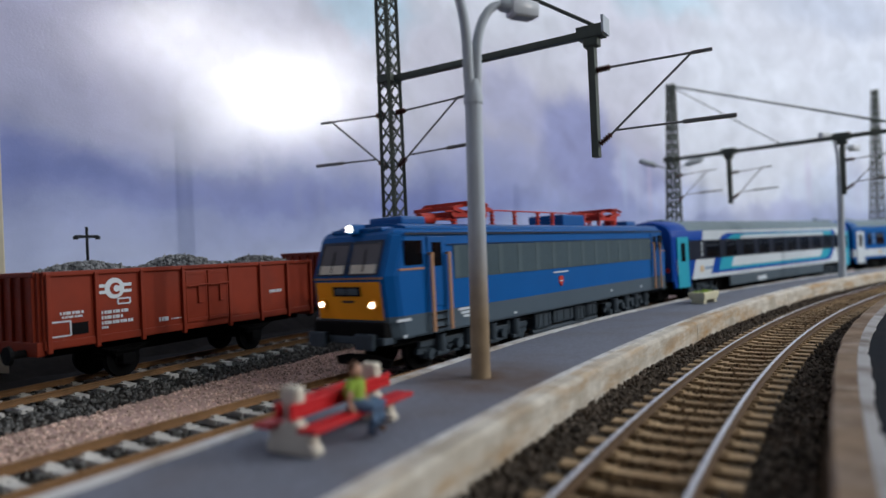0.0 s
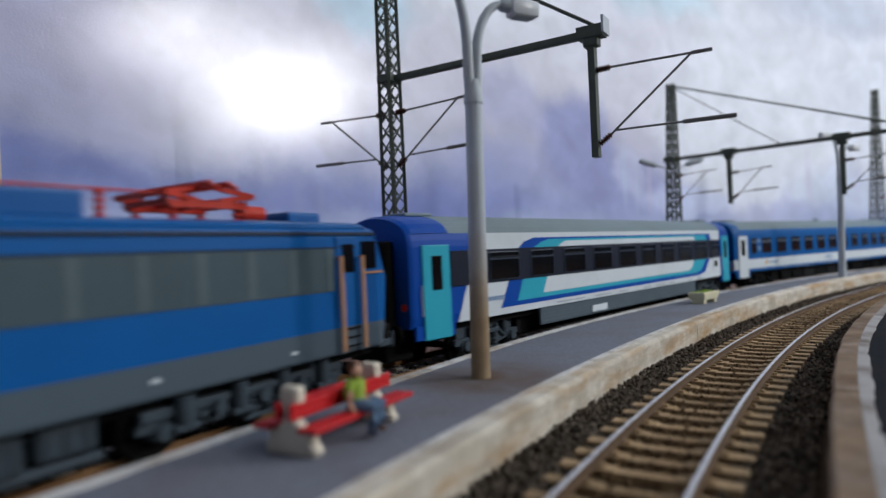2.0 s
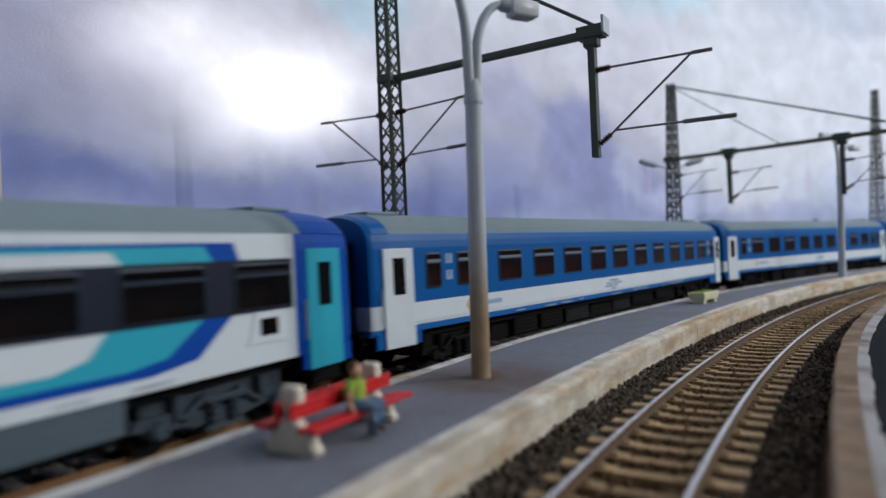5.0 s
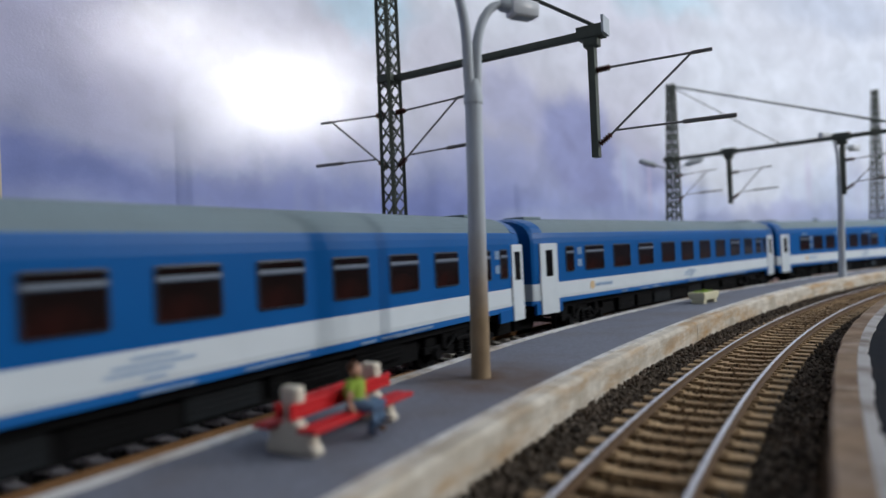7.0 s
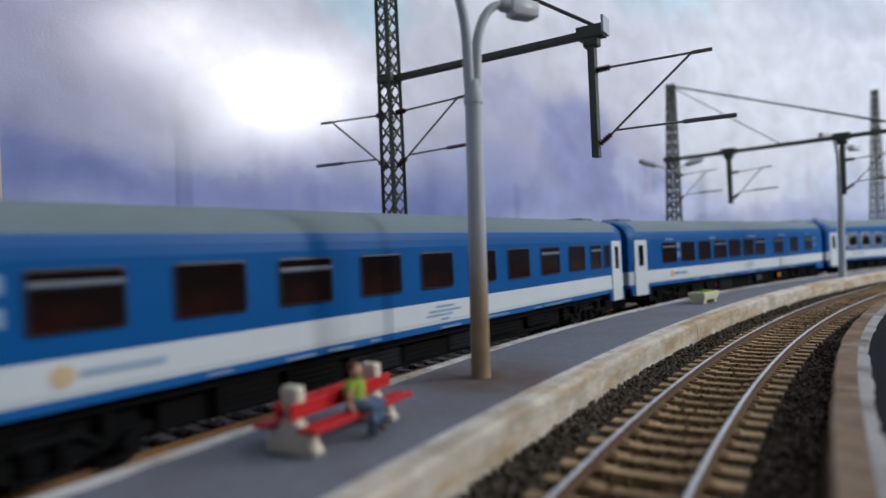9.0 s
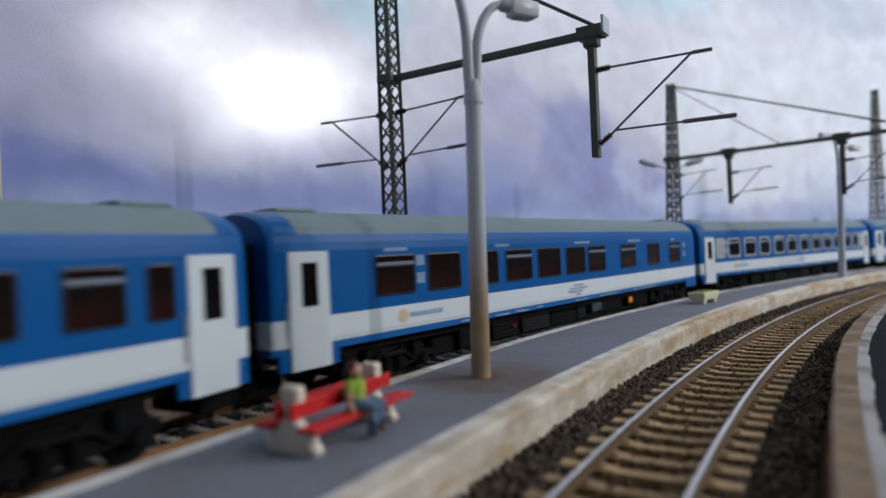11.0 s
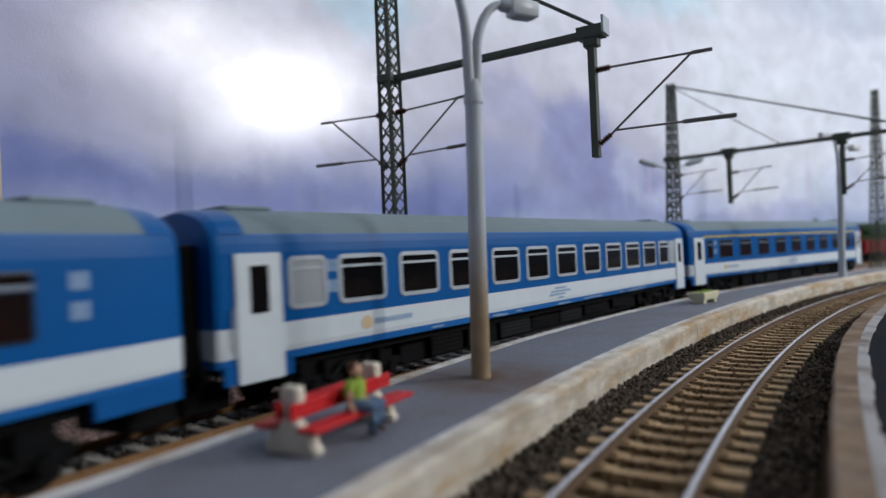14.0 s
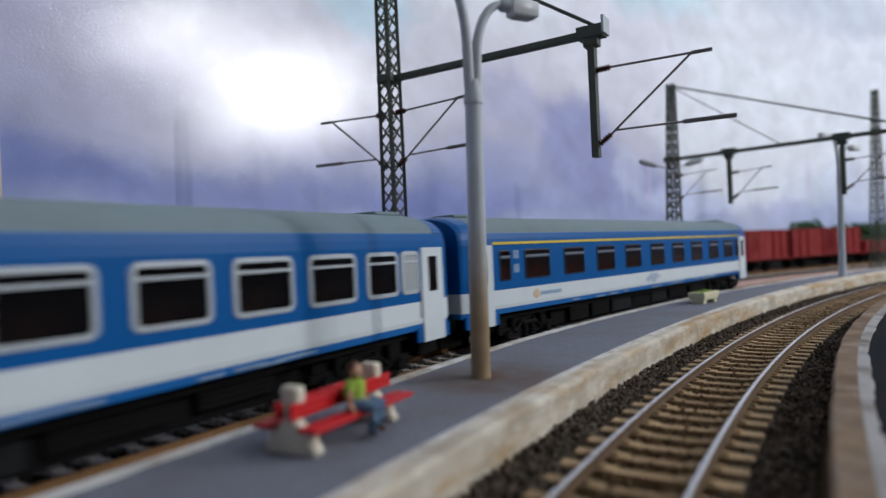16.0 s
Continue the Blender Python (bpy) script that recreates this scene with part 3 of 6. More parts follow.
def gravel_to(s):
    """Where the pink gravel ends towards the goods track."""
    return far_off(s) - 2.9 + 0.25 * noise.noise((s * 0.45, 6.6, 0))


def beds():
    bm = B()
    sweep(bm, at1, [(-2.6, -0.9), (-2.6, -0.32), (-1.5, -0.31), (1.5, -0.31), (2.4, -0.30), (2.4, -0.9)], 40, 190, 1.0, 0.05)
    tagged(part("track_bed", bm, M["bed_rust"]), "rusty brown ballast bed beside the platform", "track bed", kind="structure")
    bm = B()
    sweep(bm, at, [(-3.2, -0.9), (-3.2, -0.3), (-1.4, -0.30), (1.4, -0.30), (1.9, -0.36), (1.9, -0.9)], -80, 290, 1.0, 0.05)
    tagged(part("track_bed", bm, M["bed"]), "dark grey ballast bed under the passenger train", "track bed", kind="structure")
    bm = B()
    sweep(bm, lambda s, o, z: at(s, o, z), lambda s: [(1.45, -0.9), (1.45, -0.37), (2.2, -0.30), (gravel_to(s), -0.31), (gravel_to(s), -0.9)], 20, 215, 1.0, 0.06)
    tagged(part("gravel_strip", bm, M["bed_pink"]), "strip of pale pink gravel between two tracks", "gravel", kind="structure")
    bm = B()
    sweep(bm, at3, lambda s: [(gravel_to(s) - far_off(s) - 0.05, -0.9), (gravel_to(s) - far_off(s) - 0.05, -0.33), (-1.4, -0.30), (1.4, -0.30), (5.5, -0.5), (5.5, -0.9)], 20, 215, 1.0, 0.06)
    tagged(part("track_bed", bm, M["bed"]), "dark ballast bed under the goods wagons", "track bed", kind="structure")


    # Dark rise added to hide the bright backdrop seen under the wagons.
    bm = B()
    sweep(bm, at, lambda s: [(far_off(s) + 1.6, -0.9), (far_off(s) + 1.6, -0.34), (far_off(s) + 3.0, -0.2), (far_off(s) + 5.2, 0.75), (WALL - 0.05, 0.95), (WALL - 0.05, -0.9)], 20, 215, 1.0, 0.25)
    tagged(part("earth_bank", bm, M["bank"]), "low dark rise added behind the goods track", "bank", kind="structure")


beds()


# ---- tracks ----
def rail_profile(o):
    h = 0.038
    return [(o - 0.062, -0.17), (o + 0.062, -0.17), (o + 0.062, -0.15), (o + 0.012, -0.13), (o + 0.012, -0.05), (o + h, -0.035), (o + h, -0.004), (o + 0.025, 0.0),
            (o - 0.025, 0.0), (o - h, -0.004), (o - h, -0.035), (o - 0.012, -0.05), (o - 0.012, -0.13), (o - 0.062, -0.15)]


def sleeper_mesh(material):
    bm = B()
    for sgn in (-1, 1):
        box(bm, -0.14, 0.14, sgn * 0.42, sgn * 1.28, -0.40, -0.175, 0.02)
        for q in (-0.13, 0.13):
            box(bm, -0.06, 0.06, sgn * 0.7525 + q - 0.05, sgn * 0.7525 + q + 0.05, -0.176, -0.135)
    box(bm, -0.11, 0.11, -0.43, 0.43, -0.40, -0.20, 0.015)
    return to_mesh("sleeper", bm, material)


def build_track(curve, s0, s1, ds, near, sleeper_material, label, yaw_of, steel, rust, rng):
    t = thing("railway_track", pose(0, 0, 0), label, "railway track", "tracks", "structure")
    for o in (-0.7525, 0.7525):
        bm = B()
        sweep(bm, curve, rail_profile(o), s0, s1, 1.0)
        for f in bm.faces:
            f.material_index = 0 if f.calc_center_median().z > -0.006 else 1
        part("rail", bm, [steel, rust], t, "worn steel rail with rusty sides")
    me = sleeper_mesh(sleeper_material)
    s = near[0]
    while s < near[1]:
        p = curve(s + rng.uniform(-0.02, 0.02), 0, rng.uniform(-0.012, 0.008))
        share("sleeper", me, t, kpose(p, yaw_of(s) + rng.uniform(-0.8, 0.8)))
        s += ds
    return t


def yaw1(s):
    return 90 - math.degrees(s / R1)


rng = random.Random(3)
build_track(at1, -20, 200, 0.66, (50, 134), M["sleeper_tan"], "curved track with weathered tan sleepers beside platforms", yaw1, M["steel"], M["rail_side"], rng)
build_track(at, -80, 290, 0.66, (52, 160), M["sleeper"], "curved track with pale concrete sleepers along the platform", yaw, M["rust"], M["rust"], rng)
build_track(at3, 20, 215, 0.66, (52, 160), M["sleeper"], "curved goods track with pale concrete sleepers", yaw, M["rust"], M["rust"], rng)


# ---- loose stones ----
def stones(name, spots, material, label, size, rng):
    verts, faces = [], []
    base = [(1, 0, 0), (-1, 0, 0), (0, 1, 0), (0, -1, 0), (0, 0, 1), (0, 0, -1)]
    tri = [(0, 2, 4), (2, 1, 4), (1, 3, 4), (3, 0, 4), (2, 0, 5), (1, 2, 5), (3, 1, 5), (0, 3, 5)]
    for p in spots:
        e = Euler((rng.uniform(0, 3), rng.uniform(0, 3), rng.uniform(0, 3))).to_matrix()
        k = size * rng.uniform(0.55, 1.25)
        n = len(verts)
        for b in base:
            v = e @ (Vector(b) * k * rng.uniform(0.65, 1.25)) + p
            verts.append(v * K)
        faces += [(a + n, b + n, c + n) for a, b, c in tri]
    me = bpy.data.meshes.new(name)
    me.from_pydata(verts, [], faces)
    me.materials.append(material)
    return tagged(new(name, me), label, "gravel", kind="stuff")


def scatter(curve, s0, s1, o0, o1, n, z, rng, power=1.0, skip=()):
    out = []
    while len(out) < n:
        s = s0 + (s1 - s0) * rng.random() ** power
        o = (o0(s) if callable(o0) else o0)
        o += ((o1(s) if callable(o1) else o1) - o) * rng.random()
        if any(a < o < b for a, b in skip):
            continue
        out.append(curve(s, o, (z(o) if callable(z) else z) + rng.uniform(-0.03, 0.04)))
    return out


rng = random.Random(11)
RAILS = ((-0.86, -0.66), (0.66, 0.86))
stones("loose_ballast", scatter(at1, 55, 118, 0.95, 2.05, 10500, lambda o: -0.29 + 0.12 * max(0, o - 1.0), rng, 1.3), M["ballast"], "dark grey loose ballast against the platform face", 0.068, rng)
stones("loose_ballast", scatter(at1, 50, 118, -2.1, -0.95, 8500, -0.26, rng, 1.3), M["ballast"], "dark brown loose ballast between rail and platform", 0.065, rng)
stones("loose_ballast", scatter(at1, 50, 118, -0.62, 0.62, 6500, -0.25, rng, 1.3), M["ballast_rust"], "rusty brown ballast between the rails", 0.05, rng)
stones("loose_ballast", scatter(at, 55, 130, -2.4, 1.6, 9500, -0.27, rng, 1.3, RAILS), M["ballast_grey"], "dark grey ballast between pale sleepers", 0.06, rng)
stones("pink_gravel", scatter(at, 58, 104, lambda s: 1.5 + 0.3 * noise.noise((s * 0.5, 1.1, 0)), gravel_to, 21000, -0.315, rng, 1.2), M["pink"], "pale pink fine gravel between the tracks", 0.045, rng)
stones("loose_ballast", scatter(at3, 58, 105, lambda s: gravel_to(s) - far_off(s) - 0.1, 1.5, 12000, -0.26, rng, 1.2, RAILS), M["ballast_grey"], "dark grey ballast under the wagons", 0.055, rng)


# ---- platforms ----
def build_platforms():
    # between the tracks: its two edges follow two different arcs
    def kerb_o(s):
        """The kerb's inner line seen from the train's track."""
        a = s / R
        d = Vector((-math.cos(a), math.sin(a)))
        c = Vector((CX - C1X, CY - C1Y))
        rr = R1 + 2.48
        bq = c.dot(d)
        return -bq + math.sqrt(bq * bq - (c.length_squared - rr * rr)) - R
    bm = B()
    sweep(bm, at, lambda s: [(edge_t(s) - 0.30, -0.9), (edge_t(s) - 0.30, PLAT_Z), (kerb_o(s), PLAT_Z + 0.0), (kerb_o(s), -0.9)], 40, 190, 0.8)
    tagged(part("platform", bm, M["asphalt"]), "grey asphalt island platform with dusty surface", "platform", kind="structure")
    # white edge along the train
    bm = B()
    sweep(bm, at, lambda s: [(edge_t(s) + 0.03 * noise.noise((s * 1.3, 2, 0)), -0.9), (edge_t(s) + 0.03 * noise.noise((s * 1.3, 2, 0)), PLAT_Z + 0.0), (edge_t(s) - 0.06, PLAT_Z + 0.03),
                              (edge_t(s) - 0.31 + 0.06 * noise.noise((s * 1.1, 5, 0)), PLAT_Z + 0.025), (edge_t(s) - 0.31, -0.9)], 40, 190, 0.35)
    tagged(part("platform_edge", bm, M["whiteline"]), "worn white-painted platform edge along the train", "platform edge", kind="structure")
    # kerb of long cast pieces, joints between them
    kerb = thing("platform_kerb", pose(0, 0, 0), "pale concrete kerb with brown rust stains", "kerb", "", "structure")
    joints = [40, 58.6, 76.8, 89.35, 102.2, 118, 134, 150, 190]
    for a, b in zip(joints, joints[1:]):
        bm = B()
        dz = rng.uniform(-0.015, 0.015)
        def prof(s, dz=dz):
            w = 0.035 * noise.noise((s * 0.8, 3.3, 0)) + 0.02 * noise.noise((s * 3.1, 7.3, 0))
            w2 = 0.05 * noise.noise((s * 0.9, 8.3, 0))
            return [(2.0 + w, -0.9), (2.0 + w, PLAT_Z - 0.04 + dz), (2.02 + w, PLAT_Z + 0.01 + dz), (2.07 + w, PLAT_Z + 0.045 + dz), (2.42 + w2, PLAT_Z + 0.04 + dz), (2.49 + w2, PLAT_Z + 0.004), (2.49, -0.9)]
        sweep(bm, at1, prof, a + 0.02, b - 0.02, 0.3)
        part("kerb_piece", bm, M["concrete"], kerb)
    bm = B()
    sweep(bm, at1, lambda s: [(2.34 + 0.09 * noise.noise((s * 0.7, 41.3, 0)) + 0.04 * noise.noise((s * 2.7, 4.3, 0)), 0.3), (2.34 + 0.09 * noise.noise((s * 0.7, 41.3, 0)) + 0.04 * noise.noise((s * 2.7, 4.3, 0)), PLAT_Z + 0.062), (2.50, PLAT_Z + 0.055),
                              (2.575 + 0.05 * noise.noise((s * 0.9, 51.3, 0)), PLAT_Z + 0.008), (2.5, 0.3)], 40, 150, 0.3)
    part("edge_line", bm, M["whiteline"], kerb, "worn whitewashed inner edge line")
    # the other platform
    def near2(s):
        return 0.15 * (1 - smooth(64, 77, s))
    bm = B()
    sweep(bm, at1, [(-14, -0.9), (-14, PLAT_Z), (-2.75, PLAT_Z), (-2.75, -0.9)], 45, 150, 0.8)
    tagged(part("platform", bm, M["asphalt_dark"]), "dark grey asphalt platform on the inside of the curve", "platform", kind="structure")
    kerb = thing("platform_kerb", pose(0, 0, 0), "brown-stained concrete kerb with worn white inner line", "kerb", "", "structure")
    for a, b in ((45, 68), (68, 86), (86, 104), (104, 150)):
        bm = B()
        def prof2(s):
            w = 0.04 * noise.noise((s * 0.8, 13.3, 0)) + 0.02 * noise.noise((s * 3.1, 17.3, 0)) - 0.15 * (1 - smooth(64, 77, s))
            return [(-2.12 + w, -0.9), (-2.12 + w, PLAT_Z - 0.05), (-2.17 + w, PLAT_Z + 0.03), (-2.5 + w, PLAT_Z + 0.04), (-2.56 + w, PLAT_Z + 0.03), (-2.56 + w, -0.9)]
        sweep(bm, at1, prof2, a + 0.02, b - 0.02, 0.3)
        part("kerb_piece", bm, M["concrete_dark"], kerb)
    bm = B()
    sweep(bm, at1, lambda s: [(-2.53 - near2(s), 0.2), (-2.53 - near2(s), PLAT_Z + 0.046), (-2.72 - near2(s) + 0.10 * noise.noise((s * 0.8, 33.3, 0)) + 0.05 * noise.noise((s * 2.9, 3.3, 0)), PLAT_Z + 0.03), (-2.86 - near2(s), 0.2)], 45, 150, 0.35)
    part("edge_line", bm, M["whiteline_dim"], kerb, "flaking white paint line")


build_platforms()


# ---- overhead line masts ----
def lattice(bm, h, w0, w1, d0, d1, n, post=0.11):
    """Four corner posts that draw together, with crossed bracing on all sides."""
    def corner(i, z):
        t = z / h
        w, d = (w0 + (w1 - w0) * t) / 2, (d0 + (d1 - d0) * t) / 2
        return Vector(((-1, 1, 1, -1)[i] * w, (-1, -1, 1, 1)[i] * d, z))
    for i in range(4):
        bar(bm, corner(i, 0), corner(i, h), post)
    for i in range(4):
        j = (i + 1) % 4
        for k in range(n):
            z0, z1 = h * k / n, h * (k + 1) / n
            bar(bm, corner(i, z0), corner(j, z1), post * 0.33)
            bar(bm, corner(j, z0), corner(i, z1), post * 0.33)
    return bm


def insulator(bm, p0, p1, r=0.11, n=5):
    p0, p1 = Vector(p0), Vector(p1)
    cyl(bm, p0, p1, r * 0.5, seg=8)
    for i in range(n):
        a = p0.lerp(p1, (i + 0.2) / n)
        b = p0.lerp(p1, (i + 0.7) / n)
        cyl(bm, a, b, r, r * 0.7, seg=10)


def cantilever(t, y0, side, z_up, z_lo, reach_up, reach_lo, x=0.0, rise=0.0, slim=1.0):
    """A bracket with two tubes and a diagonal, held by insulators; side is the way along y."""
    bm = B()
    insulator(bm, (x, y0, z_up), (x, y0 + side * 0.42, z_up + 0.02))
    part("insulator", bm, M["insul"], t, "ribbed brown insulator", True)
    bm = B()
    insulator(bm, (x, y0, z_lo), (x, y0 + side * 0.36, z_lo + 0.26))
    part("insulator", bm, M["insul"], t, "ribbed brown insulator", True)
    bm = B()
    up, lo = z_up + 0.13 + rise, z_lo + 0.44 + rise * 0.8
    knee = Vector((x, y0 + side * (reach_up - 0.55), z_up + 0.02 + (up - z_up - 0.02) * 0.82))
    cyl(bm, (x, y0 + side * 0.4, z_up + 0.02), knee, 0.036 * slim)
    cyl(bm, knee, (x, y0 + side * reach_up, up), 0.055 * slim)
    cyl(bm, (x, y0 + side * 0.34, z_lo + 0.24), knee, 0.036 * slim)
    sleeve = Vector((x, y0 + side * (reach_lo - 1.4), z_lo + 0.36 + (lo - z_lo - 0.36) * 0.6))
    cyl(bm, (x, y0 + side * 0.5, z_lo + 0.36), sleeve, 0.032 * slim)
    cyl(bm, sleeve, (x, y0 + side * reach_lo, lo), 0.065 * slim)
    part("bracket", bm, M["wire"], t, "thin metal catenary bracket")


def mast_with_beam(s, o, h, widths, beam_z, beam_to, drops, own, label, heads=False, turn=0.0, lean=0.0, own_z=(8.35, 6.25, 3.2, 3.55), drop_z=(1.15, 0.4), reach=(3.3, 3.85), rise=0.0, square=0.8, spin=0.0):
    t = thing("overhead_line_mast", kpose(at(s, o, -0.5), yaw(s) + turn), label, "catenary mast", "masts")
    z0 = 0.5
    bm = B()
    lattice(bm, h + z0, widths[0], widths[1], widths[0] * square, widths[1] * square, 26 if h > 14 else 22, 0.12 if square < 1 else 0.125)
    part("lattice_mast", bm, M["mast"], t, m=pose(0, 0, 0, lean, 0, spin))
    bm = B()
    box(bm, -0.6, 0.6, -0.55, 0.55, -0.3, 0.3, 0.05)
    part("footing", bm, M["sleeper"], t, "concrete footing")
    bz = beam_z + z0
    off = -math.tan(radians(lean))
    if beam_to:
        bm = B()
        box(bm, -0.14, 0.14, beam_to, 0.2, bz - 0.105, bz + 0.105, 0.02)
        box(bm, -0.36, 0.36, -0.32, 0.32, bz - 0.15, bz + 0.15, 0.03)
        part("beam", bm, M["mast"], t)
        for dx in (-0.12, 0.12):
            bm = B()
            cyl(bm, (dx, off * h - 0.2, h + z0 - 0.2), (dx, beam_to * STAY, bz + 0.2), 0.045)
            part("stay_rod", bm, M["mast"], t)
        if len(drops) > 1:
            bm = B()
            cyl(bm, (0, off * h - 0.2, h + z0 - 0.3), (0, -6.6, bz + 0.1), 0.03)
            part("stay_rod", bm, M["mast"], t)
        for k, (yd, zb) in enumerate(drops):
            bm = B()
            box(bm, -0.15, 0.15, yd - 0.11, yd + 0.11, zb + z0, bz, 0.02)
            box(bm, -0.24, 0.24, yd - 0.42, yd + 0.42, bz - 0.16, bz + 0.22, 0.04)
            box(bm, -0.19, 0.19, yd - 0.24, yd + 0.24, bz - 0.42, bz - 0.12, 0.06)
            part("drop_post", bm, M["mast"], t)
            cantilever(t, yd - 0.13, -1, bz - drop_z[0], zb + z0 + drop_z[1], *reach, rise=rise, slim=1.0 if h > 14 else 0.72)
        bm = B()
        box(bm, -0.3, 0.3, beam_to - 0.08, beam_to - 0.003, bz - 0.1, bz + 0.42, 0.01)
        part("end_plate", bm, M["lamp_grey"], t, "light grey end plate")
    for side in own:
        cantilever(t, off * 8 + side * 0.27, side, own_z[0] + z0, own_z[1] + z0, *own_z[2:], slim=1.0 if 14 < h < 16 else 0.72)
    if heads:
        for sgn in (-1, 1):
            bm = B()
            turned = pose(0, 0, 0, 0, 0, -45)
            y = off * bz
            tube(bm, [(sgn * 0.2, y, bz - 0.62), (sgn * 0.6, y, bz - 0.5), (sgn * 1.05, y, bz - 0.36)], 0.05, 8)
            part("lamp_arm", bm, M["lamp_grey"], t, m=turned)
            bm = B()
            tube(bm, [(sgn * (0.95 + q), y, bz - 0.38 + q * 0.3) for q in (0, 0.05, 0.3, 0.8, 1.1, 1.2)], [0.06, 0.13, 0.19, 0.21, 0.17, 0.06], 12)
            part("lamp_head", bm, M["lamp_grey"], t, "grey lamp head", True, m=turned)
    return t


def build_masts():
    mast_with_beam(90.44, 4.0, 15.2, (0.62, 0.50), 9.62, -8.2, [(-7.8, 5.8)], (1, -1), "tall grey-green lattice mast with beam and brackets", turn=5.5, own_z=(8.35, 6.36, 3.2, 3.55), rise=-0.16, square=1.0, spin=-12.0)
    mast_with_beam(114.6, 3.85, 13.45, (1.0, 0.40), 8.5, -13.0, [(-3.7, 5.3), (-9.75, 5.3)], (-1,), "grey-green tapered lattice mast with long beam", heads=True, turn=5.0, lean=1.0, own_z=(7.4, 5.75, 2.5, 2.8), drop_z=(1.3, 0.3), reach=(2.3, 2.6))
    mast_with_beam(145.6, 3.6, 16.6, (1.2, 0.4), 8.6, 0, [], (-1,), "far lattice mast standing behind the train", lean=1.2)


build_masts()


# ---- platform lamps ----
def platform_lamp(p, rz, h, label, lift=0.0, lean=0.0, rusty=True):
    """A post that forks into two bent arms; lift: by how much the second arm stands higher."""
    t = thing("platform_lamp", Matrix.Translation(Vector(p) * K) @ Matrix.Rotation(radians(lean), 4, "Y") @ Matrix.Rotation(radians(rz), 4, "Z"), label, "street lamp", "platform lamps")
    bm = B()
    tube(bm, [(0, 0, z) for z in (0, 0.05, 0.1, 1.0, 2.0)], [0.215, 0.21, 0.205, 0.20, 0.195], 20)
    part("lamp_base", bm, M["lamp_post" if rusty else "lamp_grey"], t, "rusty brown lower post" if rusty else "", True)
    bm = B()
    tube(bm, [(0, 0, z) for z in (2.0, 3.0, 4.0, h - 2.2)], [0.195, 0.19, 0.185, 0.18], 20)
    tube(bm, [(0, 0, h - 2.25), (0, 0, h - 2.1), (0, 0, h - 1.75)], [0.205, 0.205, 0.13], 20)
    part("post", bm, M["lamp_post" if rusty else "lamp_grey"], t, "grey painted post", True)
    for sgn in (-1, 1):
        hh = h + (lift if sgn < 0 else 0.0)
        bm = B()
        pts, rad = [(sgn * 0.06, 0, h - 2.2), (sgn * 0.085, 0, h - 1.75)], [0.12, 0.118]
        for i in range(11):
            a = math.pi / 2 * i / 10
            pts.append((sgn * (0.10 + 0.62 * (1 - math.cos(a))), 0, h - 1.35 + (1.27 + hh - h) * math.sin(a)))
            rad.append(0.115 - 0.03 * i / 10)
        pts.append((sgn * 0.85, 0, hh - 0.06))
        rad.append(0.085)
        tube(bm, pts, rad, 14)
        part("arm", bm, M["lamp_grey"], t, "", True)
        bm = B()
        tube(bm, [(sgn * 0.70, 0, hh - 0.08), (sgn * 0.74, 0, hh - 0.08), (sgn * 0.92, 0, hh - 0.07), (sgn * 0.95, 0, hh - 0.07)], [0.10, 0.135, 0.145, 0.12], 16)
        part("collar", bm, M["lamp_grey"], t, "", True)
        bm = B()
        x0, x1 = sorted((sgn * 0.92, sgn * 1.60))
        box(bm, x0, x1, -0.19, 0.19, hh - 0.29, hh + 0.06, 0.085)
        part("lamp_head", bm, M["lamp_glass"], t, "pale translucent lamp head", True)
        bm = B()
        box(bm, x0 + 0.12, x1 - 0.12, -0.15, 0.15, hh - 0.305, hh - 0.275, 0.01)
        part("lens", bm, M["curtain"], t, "frosted lens under the lamp head")
    return t


def build_lamps():
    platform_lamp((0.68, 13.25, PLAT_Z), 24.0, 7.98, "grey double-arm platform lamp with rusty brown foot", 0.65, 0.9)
    platform_lamp((24.38, 38.75, PLAT_Z), 20.0, 8.1, "grey double-arm platform lamp at the far platform end", 0.65, 1.2, False)


build_lamps()


